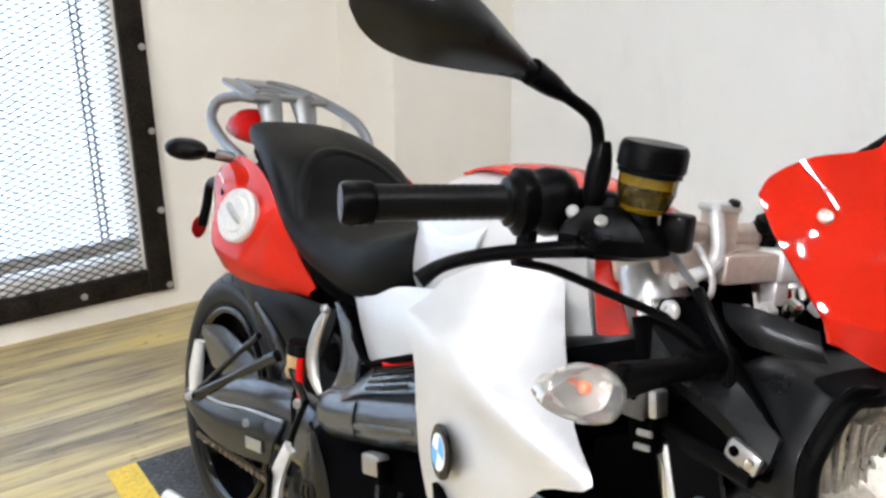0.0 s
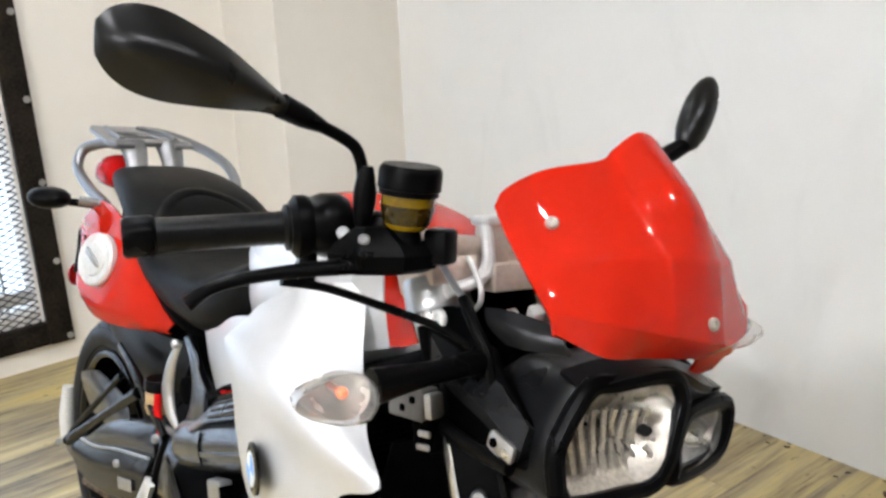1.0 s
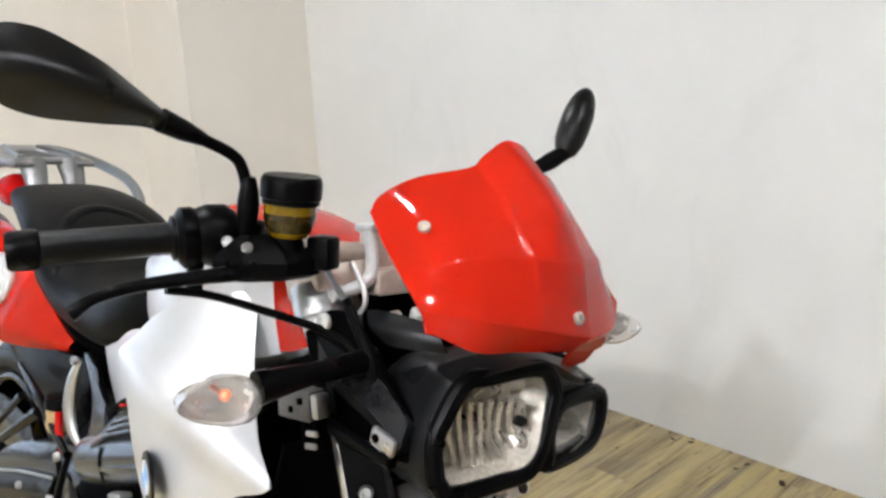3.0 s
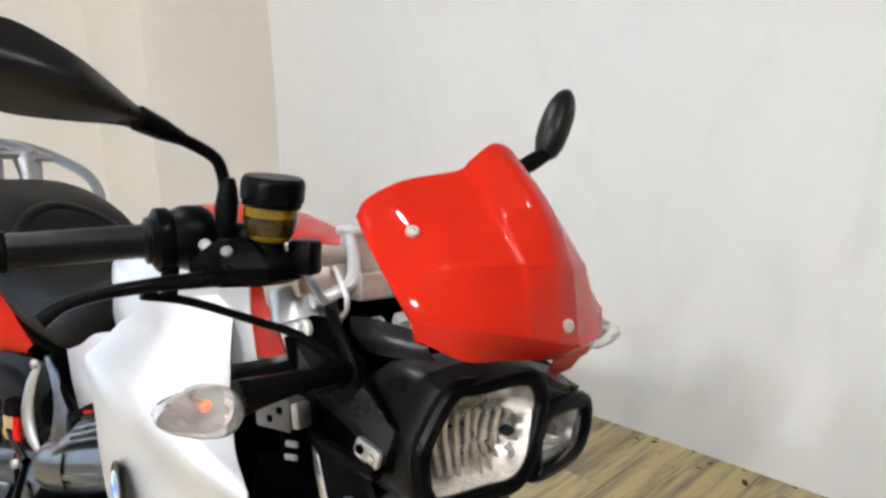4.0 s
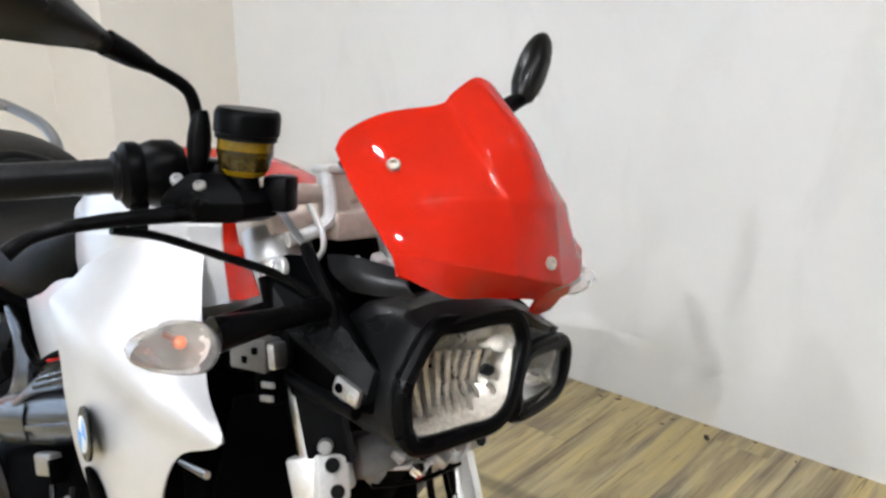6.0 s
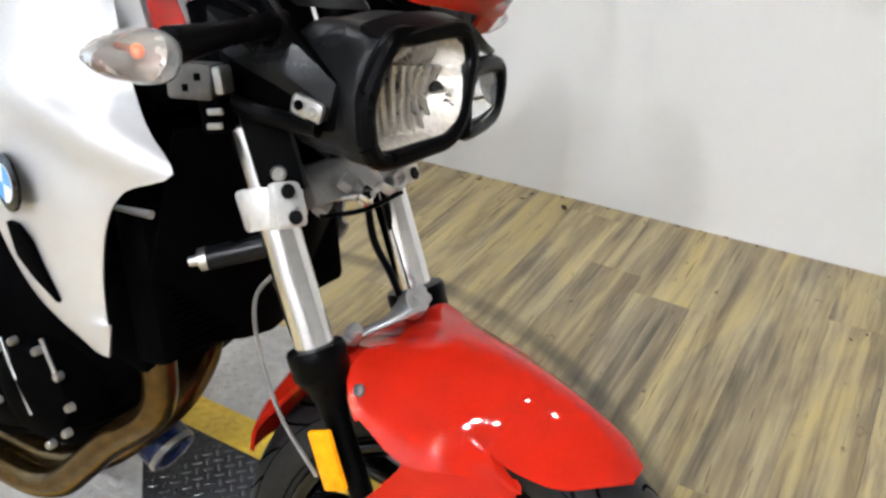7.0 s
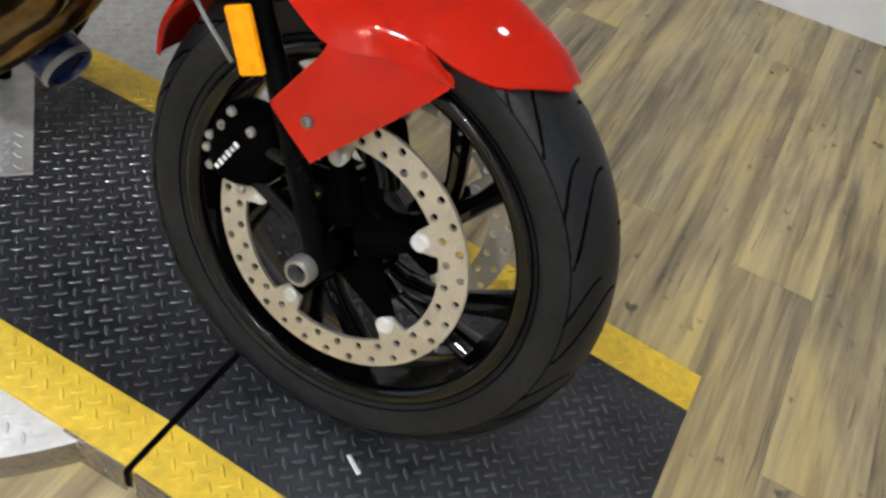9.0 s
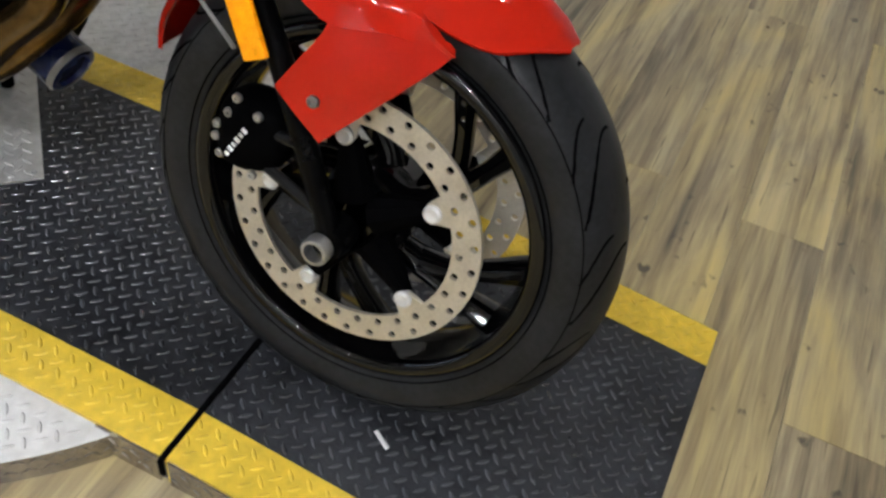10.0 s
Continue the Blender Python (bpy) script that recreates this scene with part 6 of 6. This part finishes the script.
for pts, r in (([(-0.965, -0.135, 0.568), (-0.975, -0.140, 0.53), (-0.985, -0.145, 0.48), (-0.97, -0.15, 0.43)], 0.006), ([(-1.015, -0.125, 0.59), (-1.01, -0.135, 0.55), (-0.99, -0.14, 0.51)], 0.005)):
    part("cable", tube(pts, r, 8, 5), BLACK, bike)
fh = part("footpeg_hanger", patch([[(-0.925, -0.186, 0.522), (-0.912, -0.192, 0.520), (-0.898, -0.188, 0.514)], [(-0.952, -0.188, 0.465), (-0.936, -0.197, 0.466), (-0.915, -0.190, 0.464)], [(-0.948, -0.192, 0.412), (-0.926, -0.202, 0.415), (-0.905, -0.195, 0.420)], [(-0.905, -0.188, 0.350), (-0.885, -0.195, 0.350), (-0.862, -0.190, 0.352)]], 5, 5, 0.010), ALUW, bike, "pale cast footpeg hanger")
# Dark plate over the casting stands for the shade in its slot.
part("slot_shade_plate", prism([(-0.938, 0.462), (-0.930, 0.475), (-0.920, 0.468), (-0.918, 0.425), (-0.930, 0.418)], lambda u, v, w: (u, -0.203 - w, v), 0.0, 0.003, 0.001), DARK, fh)
part("foot_peg", tube([(-0.90, -0.20, 0.37), (-1.02, -0.27, 0.345), (-1.12, -0.30, 0.335)], [0.014, 0.013, 0.013], 12, 4), ALUW, fh)
heel = part("heel_plate", patch([[(-0.890, -0.168, 0.570), (-0.872, -0.174, 0.570), (-0.855, -0.170, 0.562)], [(-0.890, -0.170, 0.500), (-0.845, -0.178, 0.508), (-0.800, -0.172, 0.512)], [(-0.870, -0.170, 0.420), (-0.815, -0.178, 0.430), (-0.765, -0.172, 0.440)]], 4, 5, 0.006), ENAMEL, bike, "black heel guard plate")
part("plate_ring", lathe([(0.016, 0.0), (0.022, 0.0), (0.023, 0.004), (0.016, 0.006)], (-0.845, -0.176, 0.470), (0, -1, 0), 20, closed=True), GREYP, heel)

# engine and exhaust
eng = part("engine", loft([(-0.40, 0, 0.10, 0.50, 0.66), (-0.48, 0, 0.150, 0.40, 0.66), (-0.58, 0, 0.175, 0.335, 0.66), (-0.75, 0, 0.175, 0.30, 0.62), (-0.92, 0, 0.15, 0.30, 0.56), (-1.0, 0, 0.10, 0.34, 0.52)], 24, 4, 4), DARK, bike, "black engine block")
cov = part("cylinder_cover", tube([(-0.875, -0.118, 0.590), (-0.85, -0.130, 0.602), (-0.72, -0.138, 0.655), (-0.57, -0.140, 0.716)], [0.030, 0.043, 0.044, 0.042], 28, 5), SATIN, eng, "satin grey rounded engine cover")
part("cover_seam", tube([(-0.742, -0.178, 0.672), (-0.738, -0.1825, 0.648), (-0.732, -0.178, 0.622)], 0.0018, 6, 4), DARK, cov)
part("cover_step", box((-0.665, -0.178, 0.668), (0.15, 0.012, 0.010), 0.003, (0, -22, 0)), SATIN, cov)
grille = part("cover_grille", patch([[(-0.840, -0.135, 0.648), (-0.752, -0.142, 0.722), (-0.690, -0.145, 0.757), (-0.590, -0.150, 0.800)], [(-0.815, -0.162, 0.650), (-0.742, -0.166, 0.704), (-0.680, -0.168, 0.736), (-0.590, -0.172, 0.774)], [(-0.790, -0.176, 0.652), (-0.733, -0.179, 0.690), (-0.672, -0.181, 0.718), (-0.590, -0.183, 0.756)]], 4, 5, 0.006), SATIN, cov, "satin grey panel with raised ribs")
for k in range(4):
    part("cover_rib", tube([(-0.735 + 0.004 * k, -0.156 - 0.007 * k, 0.722 - 0.007 * k), (-0.635 + 0.004 * k, -0.160 - 0.007 * k, 0.773 - 0.008 * k)], 0.0030, 6, 0), GREYP, grille)
part("cover_trim", tube([(-0.700, -0.168, 0.746), (-0.640, -0.172, 0.775), (-0.590, -0.178, 0.797)], 0.004, 8, 3), REDLENS, cov, "thin red trim")
part("clutch_cover", lathe([(0.0005, 0.022), (0.045, 0.020), (0.060, 0.014), (0.066, 0.0), (0.066, -0.04), (0.0005, -0.04)], (-0.510, -0.172, 0.462), (0, -1, 0), 32), DARK, eng, "black clutch cover")
for k in range(9):
    a = radians(-60 + 34 * k)
    part("case_bolt", bolt((-0.510 + 0.072 * math.cos(a), -0.186, 0.462 + 0.066 * math.sin(a)), (0, -1, 0), 0.0055, 0.010), ALLOY, eng)
for q in ((-0.560, 0.520), (-0.535, 0.480), (-0.485, 0.545)):
    part("case_rod", tube([(q[0], -0.190, q[1]), (q[0] + 0.030, -0.192, q[1] - 0.045)], 0.0028, 8, 0), ALLOY, eng)
for x, z, q in ((-0.639, 0.563, 0.0065), (-0.607, 0.535, 0.0055), (-0.648, 0.493, 0.0065), (-0.598, 0.595, 0.0050), (-0.574, 0.573, 0.0055), (-0.615, 0.486, 0.0060)):
    part("case_bolt", bolt((x, -0.183, z), (0.2, -1, 0.2), q, 0.010), ALLOY, eng)
for pts, q in (([(-0.655, -0.180, 0.590), (-0.630, -0.190, 0.548), (-0.612, -0.190, 0.520), (-0.622, -0.186, 0.482)], 0.0045), ([(-0.600, -0.180, 0.610), (-0.585, -0.192, 0.560), (-0.590, -0.190, 0.515), (-0.606, -0.184, 0.470)], 0.0055)):
    part("engine_hose", tube(pts, q, 8, 6), ENAMEL, eng, "black rubber hose")
part("hose_clip", box((-0.588, -0.190, 0.538), (0.014, 0.010, 0.008), 0.002, (0, 10, 0)), ALLOY, eng)
# Added near-black block hides the pipe's top where it goes into shade.
part("pipe_top_shade_block", box((-0.392, -0.095, 0.575), (0.080, 0.110, 0.10), 0.015, (0, 10, 0)), DARK, eng)
part("sprocket_cover", lathe([(0.0005, 0.02), (0.05, 0.018), (0.06, 0.0), (0.06, -0.02), (0.0005, -0.02)], (-0.88, -0.15, 0.43), (0, -1, 0), 28), GREYP, eng)
part("engine_box", box((-0.672, -0.178, 0.612), (0.045, 0.02, 0.030), 0.004, (0, -20, 0)), ALLOY, eng)
part("box_edge", box((-0.648, -0.178, 0.612), (0.005, 0.022, 0.032), 0.001, (0, -20, 0)), DARK, eng)
for pts in ([(-0.378, -0.118, 0.56), (-0.370, -0.120, 0.52), (-0.368, -0.120, 0.485), (-0.385, -0.120, 0.445), (-0.448, -0.120, 0.385), (-0.50, -0.120, 0.325), (-0.547, -0.120, 0.275), (-0.61, -0.118, 0.247), (-0.69, -0.115, 0.240), (-0.80, -0.09, 0.22)], [(-0.43, 0.075, 0.55), (-0.452, 0.062, 0.485), (-0.446, 0.038, 0.435), (-0.440, -0.010, 0.400), (-0.462, -0.055, 0.362), (-0.52, -0.072, 0.305), (-0.62, -0.070, 0.25), (-0.75, -0.06, 0.23)]):
    part("exhaust_pipe", tube(pts, 0.0215, 18, 6), PIPE, bike, "heat-tinted exhaust header")
filt = part("oil_filter", lathe([(0.0005, 0.0), (0.037, 0.0), (0.037, 0.066), (0.034, 0.073), (0.028, 0.074), (0.026, 0.068), (0.0005, 0.068)], (-0.525, -0.002, 0.328), (0.90, 0.0, -0.43), 32), BLUE, bike, "dark blue oil filter canister")
part("filter_rim", lathe([(0.0340, 0.068), (0.0378, 0.066), (0.0378, 0.070), (0.0350, 0.0748)], (-0.525, -0.002, 0.328), (0.90, 0.0, -0.43), 32, closed=True), GREYHOSE, filt)
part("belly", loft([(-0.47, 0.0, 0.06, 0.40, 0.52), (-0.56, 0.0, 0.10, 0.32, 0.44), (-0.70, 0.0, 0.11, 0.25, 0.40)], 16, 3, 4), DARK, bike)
# Low far-side block, added to darken the mat under the engine.
part("sump_shade_block", loft([(-0.52, 0.07, 0.05, 0.33, 0.46), (-0.58, 0.07, 0.07, 0.24, 0.46), (-0.72, 0.06, 0.09, 0.19, 0.40), (-0.90, 0.05, 0.08, 0.22, 0.40)], 16, 3.5, 4), DARK, eng)
# Left engine half and its cover are unseen, added to cast shade below.
half = part("unseen_crankcase_half", loft([(-0.46, 0.08, 0.08, 0.44, 0.60), (-0.54, 0.10, 0.115, 0.36, 0.64), (-0.75, 0.11, 0.125, 0.31, 0.64), (-0.95, 0.10, 0.11, 0.33, 0.60)], 18, 4, 4), DARK, eng)
part("unseen_alternator_cover", lathe([(0.0005, 0.035), (0.060, 0.032), (0.085, 0.018), (0.092, 0.0), (0.0005, 0.0)], (-0.62, 0.212, 0.47), (0, 1, 0), 32), DARK, half)
part("side_stand", tube([(-0.72, 0.13, 0.26), (-0.80, 0.20, 0.14), (-0.84, 0.24, -0.028)], [0.014, 0.012, 0.012], 10, 4), DARK, bike, "black side stand")
part("silencer", tube([(-0.85, 0.16, 0.30), (-1.05, 0.20, 0.40), (-1.30, 0.22, 0.47), (-1.48, 0.22, 0.52)], [0.04, 0.055, 0.058, 0.05], 18, 5), ALLOY, bike, "satin silencer")

# ---- floor planks ----
PW, PL = 0.152, 1.22
plank_mesh = {}


def plank_data(w, l):
    key = (round(w, 3), round(l, 3))
    if key not in plank_mesh:
        bm = bmesh.new()
        x, y, z, b = w / 2 - 0.0001, l / 2 - 0.0001, 0.0, 0.0003
        low = [bm.verts.new(q) for q in ((-x, -y, z - 0.0035), (x, -y, z - 0.0035), (x, y, z - 0.0035), (-x, y, z - 0.0035))]
        top = [bm.verts.new(q) for q in ((-x + b, -y + b, z), (x - b, -y + b, z), (x - b, y - b, z), (-x + b, y - b, z))]
        for i in range(4):
            j = (i + 1) % 4
            bm.faces.new((low[i], low[j], top[j], top[i]))
        bm.faces.new(top)
        me = bpy.data.meshes.new("plank")
        bm.to_mesh(me)
        bm.free()
        me.materials.append(PLANK)
        plank_mesh[key] = me
    return plank_mesh[key]


rng = random.Random(5)
nx = int((XE - XW) / PW) + 1
for i in range(nx):
    y = YS - rng.random() * PL
    far = north(XW + (i + 0.5) * PW) + 0.02
    while y < far:
        y0, y1 = max(y, YS), min(y + PL, far)
        if y1 - y0 > 0.03:
            ob = new("plank", plank_data(PW, y1 - y0))
            ob.parent = floor
            ob.location = (XW + (i + 0.5) * PW, (y0 + y1) / 2, 0.0)
        y += PL
